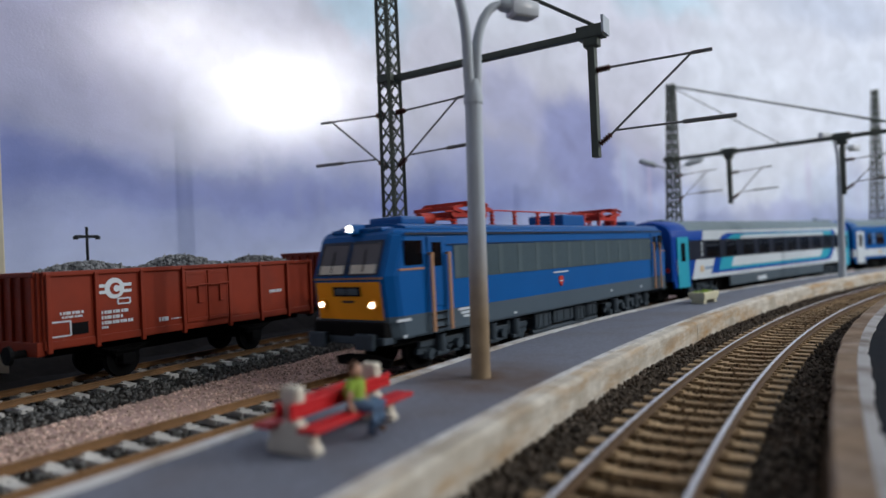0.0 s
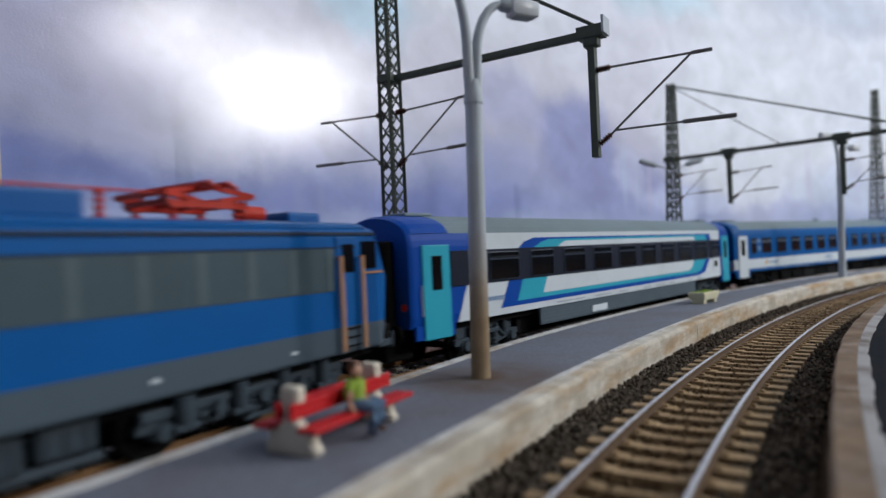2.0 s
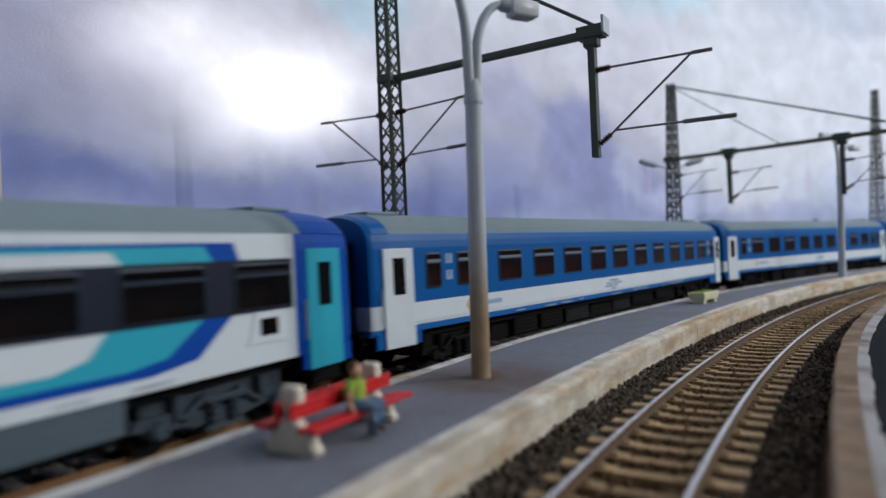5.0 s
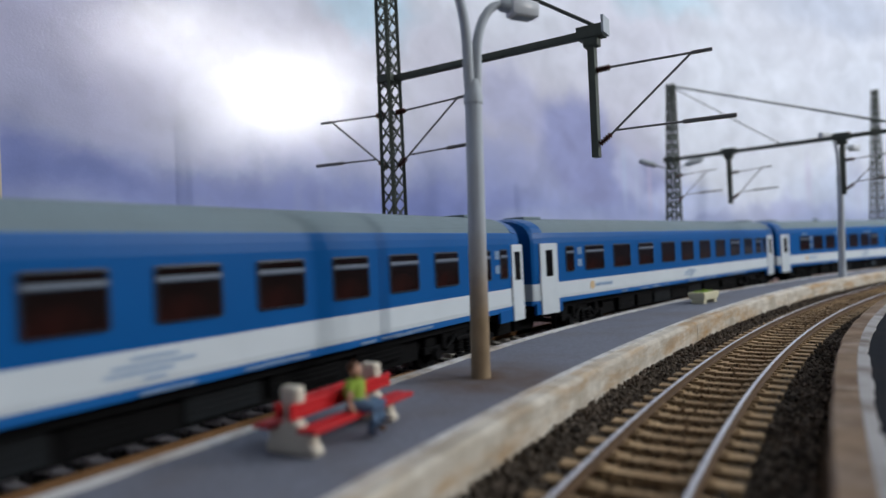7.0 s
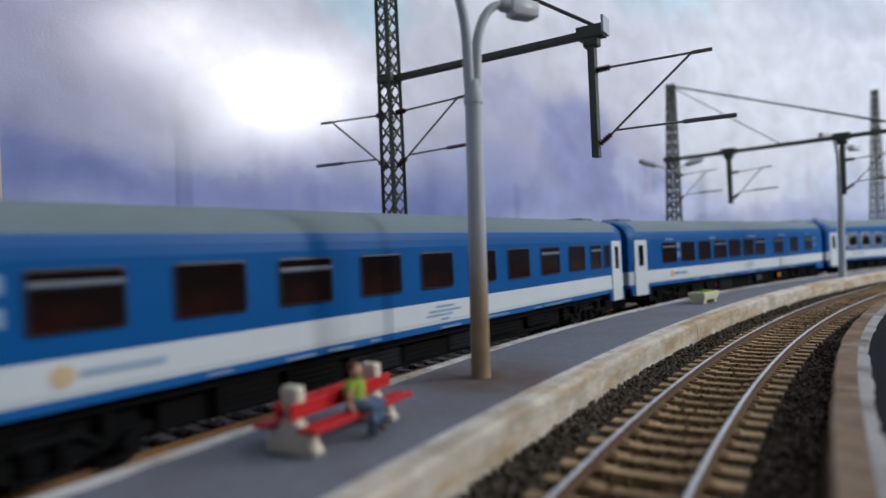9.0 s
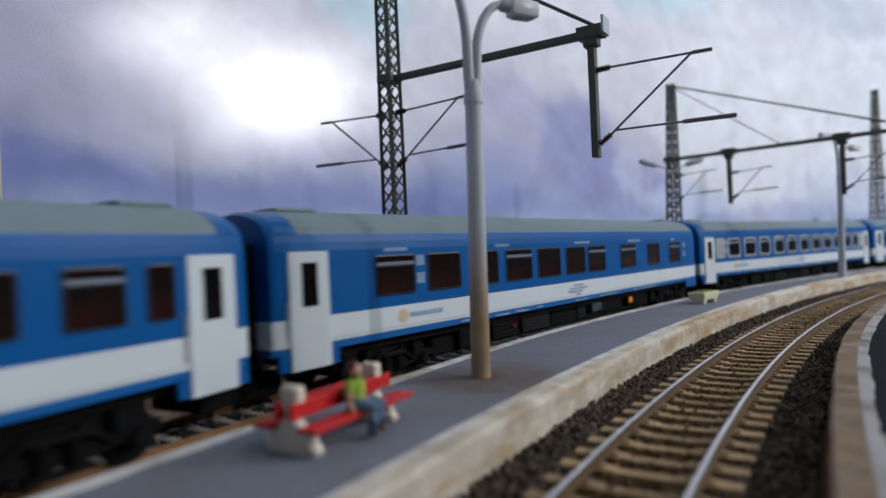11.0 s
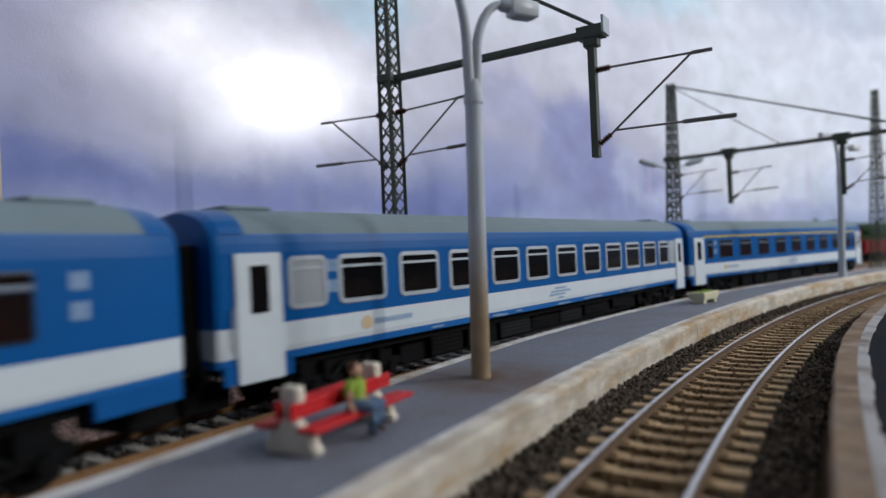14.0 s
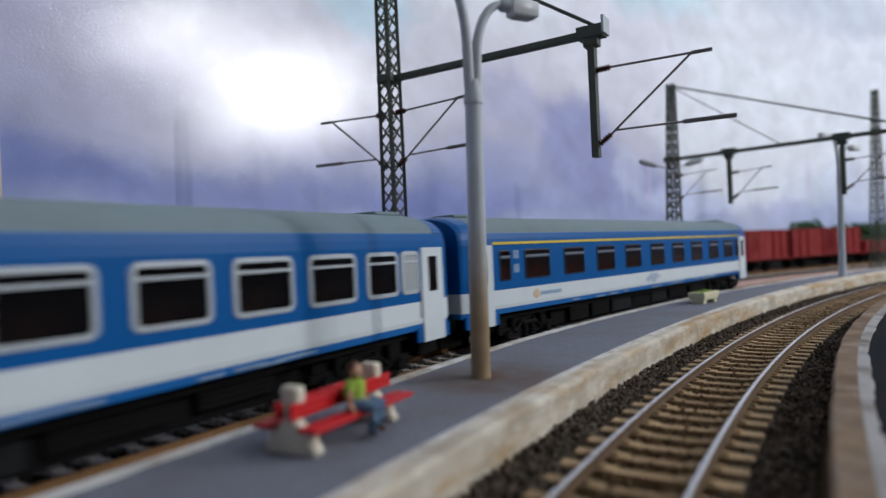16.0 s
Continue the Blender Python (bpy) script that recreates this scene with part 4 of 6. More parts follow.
# ---- bench with figure ----
def build_bench():
    t = thing("double_bench", BENCH, "red plank double bench with white end frames", "bench")
    for x in (-0.913, 0.913):
        bm = B()
        poly = [(-0.44, 0.0), (-0.12, 0.0), (0.12, 0.0), (0.44, 0.0), (0.46, 0.08), (0.36, 0.22), (0.44, 0.33), (0.22, 0.36), (0.10, 0.46), (0.09, 0.64), (0.155, 0.70), (0.16, 0.87), (0.12, 0.92), (-0.12, 0.92),
                (-0.16, 0.87), (-0.155, 0.70), (-0.09, 0.64), (-0.10, 0.46), (-0.22, 0.36), (-0.44, 0.33), (-0.36, 0.22), (-0.46, 0.08)]
        plate(bm, poly, -0.10, 0.10)
        bmesh.ops.rotate(bm, verts=bm.verts[:], cent=(0, 0, 0), matrix=Matrix.Rotation(math.pi / 2, 3, "Z"))
        bmesh.ops.translate(bm, verts=bm.verts[:], vec=(x, 0, 0))
        bmesh.ops.bevel(bm, geom=[e for e in bm.edges if e.calc_face_angle(0) > 0.9], offset=0.03, segments=2, affect="EDGES")
        part("end_frame", bm, M["cream"], t, "chunky white end frame")
    for y in (-0.40, 0.40):
        bm = B()
        box(bm, -1.13, 1.30, y - 0.17, y + 0.17, 0.345, 0.41, 0.025)
        part("seat", bm, M["red_paint"], t, "glossy red seat plank")
        for z in (0.55, 0.66):
            bm = B()
            yy = y * 0.32
            box(bm, -1.13, 1.24, yy - 0.035, yy + 0.035, z - 0.05, z + 0.05, 0.02)
            part("back_plank", bm, M["red_paint"], t, "glossy red back plank")


def build_figure():
    bm = B()
    slots = [M["skin"], M["lime"], M["denim"], M["hair"]]
    def piece(i, fn):
        n = len(bm.faces)
        fn()
        bm.faces.ensure_lookup_table()
        for f in bm.faces[n:]:
            f.material_index = i
    def ball(c, r, sx=1, sy=1, sz=1):
        bmesh.ops.create_uvsphere(bm, u_segments=14, v_segments=10, radius=r, matrix=Matrix.Translation(c) @ Matrix.Diagonal((sx, sy, sz, 1)))
    piece(1, lambda: tube(bm, [(0, 0.04, 0.02), (0, 0.04, 0.2), (0, 0.02, 0.42), (0, 0, 0.55), (0, 0, 0.60)], [0.17, 0.18, 0.21, 0.17, 0.07], 14))
    piece(0, lambda: ball((0, -0.02, 0.74), 0.115, 1, 1.05, 1.2))
    piece(3, lambda: ball((0, 0.02, 0.79), 0.118, 1, 1.0, 1.0))
    for sx in (-1, 1):
        piece(2, lambda: tube(bm, [(sx * 0.1, 0.05, 0.1), (sx * 0.13, -0.25, 0.13), (sx * 0.14, -0.48, 0.10), (sx * 0.14, -0.46, -0.1), (sx * 0.13, -0.34, -0.30)], [0.13, 0.125, 0.11, 0.09, 0.07], 10))
        piece(1, lambda: tube(bm, [(sx * 0.2, 0.0, 0.53), (sx * 0.26, -0.02, 0.40)], [0.08, 0.075], 10))
        piece(0, lambda: tube(bm, [(sx * 0.26, -0.02, 0.41), (sx * 0.30, -0.02, 0.2), (sx * 0.28, -0.1, 0.02)], [0.06, 0.05, 0.05], 10))
        piece(3, lambda: box(bm, sx * 0.13 - 0.06, sx * 0.13 + 0.06, -0.50, -0.28, -0.39, -0.29, 0.02))
    ob = part("seated_figurine", bm, slots, None, "", True, FIGURE)
    tagged(ob, "small painted figurine in lime shirt seated on bench", "figurine")


BENCH_AT, BENCH_TURN = Vector((-1.704, 9.46, PLAT_Z)), 61.2
BENCH = kpose(BENCH_AT, BENCH_TURN)
FIGURE = kpose(BENCH_AT + Matrix.Rotation(radians(BENCH_TURN), 3, "Z") @ Vector((0.05, -0.34, 0.38)), 72.0) @ Matrix.Diagonal((0.80, 0.80, 0.80, 1))
PLANTER = kpose((11.0, 26.9, PLAT_Z), 43.0)
build_bench()
build_figure()


def build_planter():
    t = thing("planter", PLANTER, "cream trough planter with yellow-green plants on feet", "planter")
    bm = B()
    r = bmesh.ops.create_cube(bm, size=1.0, matrix=Matrix.Translation((0, 0, 0.31)) @ Matrix.Diagonal((1.55, 0.75, 0.34, 1)))
    for v in r["verts"]:
        if v.co.z < 0.31:
            v.co.x *= 0.82
            v.co.y *= 0.8
    bmesh.ops.bevel(bm, geom=bm.edges[:], offset=0.04, segments=2, affect="EDGES")
    part("trough", bm, M["planter"], t)
    for x in (-0.5, 0.5):
        bm = B()
        box(bm, x - 0.12, x + 0.12, -0.27, 0.27, 0.0, 0.17, 0.03)
        part("foot", bm, M["planter"], t)
    bm = B()
    g = random.Random(5)
    for _ in range(90):
        x, y = g.uniform(-0.6, 0.6), g.uniform(-0.25, 0.25)
        z = 0.475 + g.uniform(0, 0.02)
        m = Matrix.LocRotScale((x, y, z), Euler((g.uniform(0, 3), g.uniform(0, 3), g.uniform(0, 3))), (0.08, 0.05, 0.02))
        bmesh.ops.create_cube(bm, size=1.0, matrix=m)
    part("plants", bm, M["leaf"], t, "low yellow-green plants")


build_planter()


# ---- goods wagons ----
def wheelset(r=0.46, w=0.13):
    bm = B()
    for y in (-0.7525, 0.7525):
        cyl(bm, (0, y - w / 2, 0), (0, y + w / 2, 0), r, seg=24)
        cyl(bm, (0, y * 0.90 - 0.02, 0), (0, y * 0.90 + 0.02, 0), r + 0.03, seg=24)
        cyl(bm, (0, y * 1.1 - 0.02, 0), (0, y * 1.1 + 0.02, 0), r * 0.55, seg=16)
    cyl(bm, (0, -0.8, 0), (0, 0.8, 0), 0.09)
    return bm


def rib_parts(t, xs, y, z0, z1, material, w=0.11, d=0.12):
    bm = B()
    box(bm, -w / 2, w / 2, -d, 0, z0, z1, 0.02)
    me = to_mesh("rib", bm, material)
    for x in xs:
        share("rib", me, t, kpose((x, y, 0)))


def wagon_marks(t, hl, hw, paint):
    """Lettering as plain bars, the emblem as plain shapes."""
    y = -hw - 0.056
    bm = B()
    x0 = -hl + 1.45
    ring = [(x0 + 0.42 + 0.28 * math.cos(a), 2.52 + 0.28 * math.sin(a)) for a in [2 * math.pi * i / 28 for i in range(28)]]
    plate(bm, ring, y - 0.012, y)
    for zz in (2.43, 2.60):
        box(bm, x0 - 0.07, x0 + 0.91, y - 0.018, y - 0.002, zz - 0.042, zz + 0.042)
    part("emblem", bm, M["white"], t, "white round emblem with bars")
    bm = B()
    arc = [math.radians(40 + 280 * i / 20) for i in range(21)]
    plate(bm, [(x0 + 0.44 + 0.16 * math.cos(a), 2.51 + 0.16 * math.sin(a)) for a in arc] + [(x0 + 0.47 + 0.09 * math.cos(a), 2.51 + 0.09 * math.sin(a)) for a in arc[::-1]], y - 0.024, y)
    part("emblem_centre", bm, paint, t)
    bm = B()
    for (xa, za, w, h) in ((x0 + 0.03, 1.90, 0.80, 0.085), (x0 + 0.03, 1.76, 0.62, 0.085), (x0 + 0.03, 1.62, 0.90, 0.085), (x0 + 0.03, 1.50, 0.18, 0.06), (x0 - 1.05, 1.98, 0.62, 0.07), (x0 - 1.0, 1.88, 0.55, 0.05),
                           (x0 + 1.75, 1.52, 0.35, 0.12), (x0 + 2.15, 1.50, 0.45, 0.03), (hl - 2.2, 2.0, 0.6, 0.10)):
        n = max(3, int(w / 0.075))
        for i in range(n):
            box(bm, xa + w * i / n, xa + w * (i + (0.5 + 0.4 * ((i * 7) % 3) / 2)) / n, y - 0.012, y, za - h / 2, za + h / 2)
    tagged(part("lettering", bm, M["white"], t, "illegible white stencilled lines"), kind="stuff")
    bm = B()
    for (xa, za, w, h) in ((x0 - 1.36, 1.60, 0.56, 0.36), (x0 + 0.50, 2.16, 0.36, 0.14)):
        for q in (0, 1):
            box(bm, xa, xa + w, y - 0.02, y, za - h / 2 + q * h - 0.018, za - h / 2 + q * h + 0.018)
            box(bm, xa + q * w - 0.018, xa + q * w + 0.018, y - 0.02, y, za - h / 2, za + h / 2)
    part("stencil_frame", bm, M["white"], t)
    bm = B()
    box(bm, x0 - 0.76, x0 - 0.34, y - 0.015, y, 1.42, 1.72)
    part("data_panel", bm, M["black"], t)


def gondola(s, label, length=9.8, zt=3.02, load=True, paint="wagon", axle=2.4):
    """A high-sided open wagon: two axles, ribbed steel sides, doors and a load."""
    t = thing("open_goods_wagon", kpose(at3(s, 0, 0), math.degrees(math.atan2(*(at3(s + 3) - at3(s - 3)).yx))), label, "goods wagon", "goods wagons")
    hl, hw, zb = length / 2, 1.42, 1.28
    for y in (-1, 1):
        bm = B()
        box(bm, -hl, hl, y * hw - 0.05, y * hw + 0.05, zb, zt)
        part("side_wall", bm, M[paint], t)
        rib_parts(t, [-hl + 0.1, -hl + 1.33, -hl + 2.65, -0.88, 0.88, hl - 2.65, hl - 1.33, hl - 0.1], y * (hw + 0.04) + (0.08 if y > 0 else 0), zb - 0.25, zt - 0.02, M[paint])
        b2 = B()
        box(b2, -hl, hl, y * hw - 0.12, y * hw + 0.12, zt - 0.1, zt + 0.02, 0.02)
        part("top_rail", b2, M[paint], t)
        b2 = B()
        box(b2, -hl, hl, y * hw - 0.09, y * hw + 0.09, zb - 0.16, zb + 0.04, 0.02)
        part("sill", b2, M[paint], t)
    for x in (-1, 1):
        bm = B()
        box(bm, x * hl - 0.06, x * hl + 0.06, -hw + 0.052, hw - 0.052, zb, zt)
        part("end_wall", bm, M[paint], t)
        for k in range(6):
            yy = -hw + 0.25 + k * (2 * hw - 0.5) / 5
            b2 = B()
            box(b2, x * hl - 0.13, x * hl + 0.13, yy - 0.07, yy + 0.07, zb, zt - 0.1, 0.02)
            part("end_rib", b2, M[paint], t)
        b2 = B()
        box(b2, x * hl - 0.118, x * hl + 0.118, -hw + 0.12, hw - 0.12, zt - 0.1, zt + 0.018, 0.02)
        part("end_rail", b2, M[paint], t)
        b2 = B()
        box(b2, x * (hl + 0.02) - 0.12, x * (hl + 0.02) + 0.12, -hw, hw, 0.98, zb + 0.05, 0.03)
        part("buffer_beam", b2, M[paint], t)
    bm = B()
    box(bm, -hl + 0.07, hl - 0.07, -hw + 0.06, hw - 0.06, zb - 0.06, zb + 0.06)
    part("wagon_floor", bm, M[paint], t)
    for y in (-1, 1):
        for x in (-0.41, 0.41):
            bm = B()
            box(bm, x - 0.39, x + 0.39, y * (hw + 0.09) - 0.03, y * (hw + 0.09) + 0.03, zb + 0.02, zt - 0.16, 0.02)
            for zz in (zb + 0.10, zt - 0.22):
                box(bm, x - 0.38, x + 0.38, y * (hw + 0.115) - 0.02, y * (hw + 0.115) + 0.02, zz - 0.05, zz + 0.05, 0.012)
            for xx in (x - 0.36, x + 0.36):
                box(bm, xx - 0.028, xx + 0.028, y * (hw + 0.113) - 0.02, y * (hw + 0.113) + 0.02, zb + 0.15, zt - 0.27, 0.01)
            d = part("side_door", bm, M[paint], t)
            bm = B()
            cyl(bm, (x - 0.36, y * (hw + 0.19), zt - 0.62), (x + 0.36, y * (hw + 0.19), zt - 0.58), 0.03)
            box(bm, x + 0.02, x + 0.07, y * (hw + 0.16) - 0.03, y * (hw + 0.16) + 0.03, zb + 0.62, zt - 0.60, 0.015)
            box(bm, x + 0.02, x + 0.2, y * (hw + 0.16) - 0.03, y * (hw + 0.16) + 0.03, zb + 0.60, zb + 0.65, 0.015)
            part("door_bar", bm, M[paint], d)
    bm = B()
    for y in (-1, 1):
        box(bm, -hl + 0.3, hl - 0.3, y * 0.9 - 0.08, y * 0.9 + 0.08, 0.88, 1.2)
    box(bm, -2.6, 2.6, -0.4, 0.4, 0.62, 1.15, 0.05)
    part("underframe", bm, M["black"], t)
    for x in (-axle, axle):
        part("wheelset", wheelset(0.5), M["black"], t, m=kpose((x, 0, 0.5)))
        for y in (-1, 1):
            bm = B()
            box(bm, x - 0.2, x + 0.2, y * 1.0 - 0.1, y * 1.0 + 0.1, 0.36, 0.66, 0.04)
            plate(bm, [(x - 0.75, 1.05), (x + 0.75, 1.05), (x + 0.3, 0.6), (x - 0.3, 0.6)], y * 0.97 - 0.03, y * 0.97 + 0.03)
            for q in range(4):
                box(bm, x - 0.75 + q * 0.12, x + 0.75 - q * 0.12, y * 1.02 - 0.06, y * 1.02 + 0.06, 0.86 - q * 0.045, 0.90 - q * 0.045)
            part("axle_guard", bm, M["black"], t)
    for x in (-1, 1):
        for y in (-0.875, 0.875):
            bm = B()
            cyl(bm, (x * (hl + 0.08), y, 1.06), (x * (hl + 0.5), y, 1.06), 0.10)
            cyl(bm, (x * (hl + 0.5), y, 1.06), (x * (hl + 0.58), y, 1.06), 0.24, 0.22, seg=16)
            part("buffer", bm, M["black"], t)
    if paint == "wagon":
        wagon_marks(t, hl, hw, M[paint])
    if load:
        g = random.Random(int(s * 10))
        def top(x, yy):
            return 2.84 + (0.30 + 0.14 * math.exp(-((x + 0.4) / 1.6) ** 2)) * math.sin(math.pi * (x + hl - 0.3) / (length / 3)) ** 2 * (1 - (abs(yy) / 1.5) ** 2) + 0.1 * (1 - (yy / 1.4) ** 2)
        bm = B()
        nx, ny = 40, 8
        vv = [[bm.verts.new((-hl + 0.1 + (length - 0.2) * i / nx, -1.35 + 2.7 * j / ny, top(-hl + (length) * i / nx, -1.35 + 2.7 * j / ny) - 0.06)) for j in range(ny + 1)] for i in range(nx + 1)]
        for i in range(nx):
            for j in range(ny):
                bm.faces.new((vv[i][j], vv[i + 1][j], vv[i + 1][j + 1], vv[i][j + 1]))
        part("load_bed", bm, M["coal"], t)
        spots = []
        for _ in range(2600):
            x, yy = g.uniform(-hl + 0.15, hl - 0.15), g.uniform(-1.33, 1.33)
            spots.append(Vector((x, yy, top(x, yy) + g.uniform(-0.06, 0.02))))
        ob = stones("stone_load", spots, M["coal"], "", 0.085, g)
        ob.parent = t
        del ob["kind"]
        del ob["category"]
        tagged(ob, "heap of grey stone chippings")
    return t


def bogie_mesh(wb, r, light=True):
    bm = B()
    for y in (-1, 1):
        yo = y * 1.02
        plate(bm, [(-wb / 2 - 0.45, 0.50), (-wb / 2 + 0.3, 0.42), (-0.5, 0.34), (0.5, 0.34), (wb / 2 - 0.3, 0.42), (wb / 2 + 0.45, 0.50), (wb / 2 + 0.42, 0.66), (wb / 2 - 0.2, 0.68), (0.5, 0.60), (-0.5, 0.60), (-wb / 2 + 0.2, 0.68), (-wb / 2 - 0.42, 0.66)], yo - 0.07, yo + 0.07)
        for dx in (-wb / 2, wb / 2):
            cyl(bm, (dx, yo - 0.05, 0.46), (dx, yo + y * 0.2, 0.46), 0.17, 0.14, seg=14)
            box(bm, dx - 0.2, dx + 0.2, yo - 0.12, yo + 0.12, 0.34, 0.58, 0.04)
        for dx in (-0.22, 0.22):
            for k in range(4):
                cyl(bm, (dx, yo + y * 0.1, 0.30 + k * 0.11), (dx, yo + y * 0.1, 0.36 + k * 0.11), 0.12, seg=12)
        box(bm, -0.42, 0.42, yo - 0.05, yo + y * 0.22, 0.70, 0.82, 0.03)
        box(bm, -0.42, 0.42, yo - 0.05, yo + y * 0.2, 0.22, 0.30, 0.03)
        cyl(bm, (-wb * 0.32, yo + y * 0.1, 0.52), (-wb * 0.12, yo + y * 0.1, 0.86), 0.06)
        cyl(bm, (wb * 0.32, yo + y * 0.1, 0.52), (wb * 0.12, yo + y * 0.1, 0.86), 0.06)
    for y in (-1, 1):
        box(bm, -wb / 2 - 0.25, wb / 2 + 0.25, y * 0.93 - 0.05, y * 0.93 + 0.05, 0.62, 0.98, 0.03)
        for dx in (-0.36, 0.36):
            cyl(bm, (dx * wb, y * 1.08, 0.56), (dx * wb, y * 1.08, 0.96), 0.10, seg=12)
    box(bm, -0.35, 0.35, -1.0, 1.0, 0.45, 0.98, 0.05)
    return bm


def build_wagons():
    gondola(83.95, "red-brown open goods wagon heaped with grey stone")
    gondola(94.7, "taller red-brown open goods wagon coupled behind the first", 10.6, zt=3.3, load=False)
    gondola(131.2, "dark red high-sided open wagon standing far down the line", 12.0, zt=3.75, load=False, paint="crimson", axle=3.3)
    gondola(143.2, "dark red high-sided open wagon standing far down the line", 12.0, zt=3.75, load=False, paint="crimson", axle=3.3)
    gondola(155.2, "low dark red wagon at the end of the line", 12.0, zt=2.3, load=False, paint="crimson", axle=3.3)


build_wagons()


def build_pole():
    t = thing("telegraph_pole", kpose(at(83.5, 12.2, -0.8), 60), "thin dark telegraph pole with crossarm", "telegraph pole")
    bm = B()
    cyl(bm, (0, 0, 0), (0, 0, 5.35), 0.07, 0.045)
    part("pole", bm, M["under"], t)
    bm = B()
    box(bm, -0.42, 0.42, -0.05, 0.05, 4.95, 5.06, 0.02)
    for x in (-0.4, 0.4):
        box(bm, x - 0.07, x + 0.07, -0.06, 0.06, 4.9, 5.02, 0.02)
    part("crossarm", bm, M["under"], t)


def build_house():
    t = thing("lineside_building", kpose((-13.45, 19.4, -0.85), 34), "beige plastered building edge beside the line", "building")
    bm = B()
    box(bm, -3.0, 0.0, -0.4, 0.4, 0, 8.7, 0.03)
    part("wall", bm, M["beige"], t)


build_pole()
build_house()


def build_hedge():
    """Dark bushes along the backdrop, far down the line."""
    g = random.Random(21)
    spots = []
    for _ in range(2600):
        s = g.uniform(147, 176)
        top = 2.6 + 1.5 * noise.noise((s * 0.35, 2.2, 0)) + 0.8 * noise.noise((s * 1.3, 7.2, 0))
        spots.append(at(s, 13.2 + g.uniform(-1.3, 1.3), 0.5 + (top + 0.9) * g.random() ** 0.7))
    tagged(stones("distant_bushes", spots, M["tree_green"], "", 0.26, g), "dark green bushes along the far backdrop", "bushes", kind="stuff")


build_hedge()


# ---- the passenger train ----
def coach_profile():
    """Half of the cross-section from the sill up to the roof's middle, (y, z)."""
    return [(1.36, 1.19), (1.41, 1.45), (1.41, 3.30), (1.388, 3.48), (1.345, 3.66)]


def roof_profile(ribs=True):
    base = [(1.345, 3.66), (1.26, 3.80), (1.12, 3.93), (0.93, 4.035), (0.70, 4.115), (0.45, 4.17), (0.2, 4.20), (0.0, 4.21)]
    if not ribs:
        return base
    out = [base[0]]
    for (a, b) in zip(base, base[1:]):
        for k in range(3):
            t0 = (k + 0.35) / 3
            t1 = (k + 0.5) / 3
            t2 = (k + 0.85) / 3
            for t, h in ((t0, 0.0), (t1, 0.022), (t2, 0.022), ((k + 1) / 3, 0.0)):
                out.append((a[0] + (b[0] - a[0]) * t, a[1] + (b[1] - a[1]) * t + h))
    return out


def loft(bm, half, x0, x1, close_ends=True, bottom=True, ends=None):
    """The symmetric section carried from x0 to x1; ends: rows of (x, scale of the section) for rounded ends."""
    full = [(-y, z) for y, z in half] + [(y, z) for y, z in half[::-1] if y > 1e-6]
    xs = [(x0, 1.0), (x1, 1.0)] if not ends else ends
    rings = [[bm.verts.new((x, y * k, z - (1 - k) * max(0, z - 3.3) * 1.2)) for y, z in full] for x, k in xs]
    n = len(full)
    for a, b in zip(rings, rings[1:]):
        for i in range(n if bottom else n - 1):
            bm.faces.new((a[i], a[(i + 1) % n], b[(i + 1) % n], b[i]))
    if close_ends:
        bm.faces.new(rings[0])
        bm.faces.new(rings[-1][::-1])
    bmesh.ops.recalc_face_normals(bm, faces=bm.faces[:])
    return bm


def bars(bm, x, z, w, h, y, n):
    """Small plain bars in a row, where lettering cannot be read."""
    for i in range(n):
        box(bm, x + w * i / n, x + w * (i + 0.72) / n, y - 0.012, y, z - h / 2, z + h / 2)


def round_rect(w, h, r, n=5):
    out = []
    for cx, cz, a0 in ((w / 2 - r, h / 2 - r, 0), (-w / 2 + r, h / 2 - r, 90), (-w / 2 + r, -h / 2 + r, 180), (w / 2 - r, -h / 2 + r, 270)):
        out += [(cx + r * math.cos(radians(a0 + 90 * k / n)), cz + r * math.sin(radians(a0 + 90 * k / n))) for k in range(n + 1)]
    return out


def window_meshes(w, z0, z1, frame_material, pane_material, divider, rounded, fw=0.055):
    """Frame and pane of one coach window, about its middle, on a side that faces -y."""
    bm = B()
    h = z1 - z0
    ro = 0.17 if rounded else 0.09
    outer, inner = round_rect(w, h, ro), round_rect(w - 2 * fw, h - 2 * fw, max(0.03, ro - fw))
    rows = [[bm.verts.new((x, y, z)) for x, z in ring] for ring, y in ((outer, 0.02), (outer, -0.022), (inner, -0.03), (inner, 0.02))]
    n = len(outer)
    for p, q in zip(rows, rows[1:] + rows[:1]):
        for k in range(n):
            bm.faces.new((p[k], p[(k + 1) % n], q[(k + 1) % n], q[k]))
    bmesh.ops.recalc_face_normals(bm, faces=bm.faces[:])
    if divider:
        box(bm, -w / 2 + fw, w / 2 - fw, -0.028, 0.018, h / 2 - divider - 0.03, h / 2 - divider + 0.03)
    fr = to_mesh("window_frame", bm, frame_material)
    bm = B()
    plate(bm, round_rect(w - 0.03, h - 0.03, ro), -0.012, 0.015)
    return fr, to_mesh("pane", bm, pane_material)


def add_window(t, u, w, zc, meshes):
    f = share("window", meshes[0], t, kpose((u - 13.2 + w / 2, -1.412, zc)))
    share("pane", meshes[1], f, Matrix.Identity(4))
    f = share("window", meshes[0], t, kpose((u - 13.2 + w / 2, 1.412, zc), 180))
    share("pane", meshes[1], f, Matrix.Identity(4))


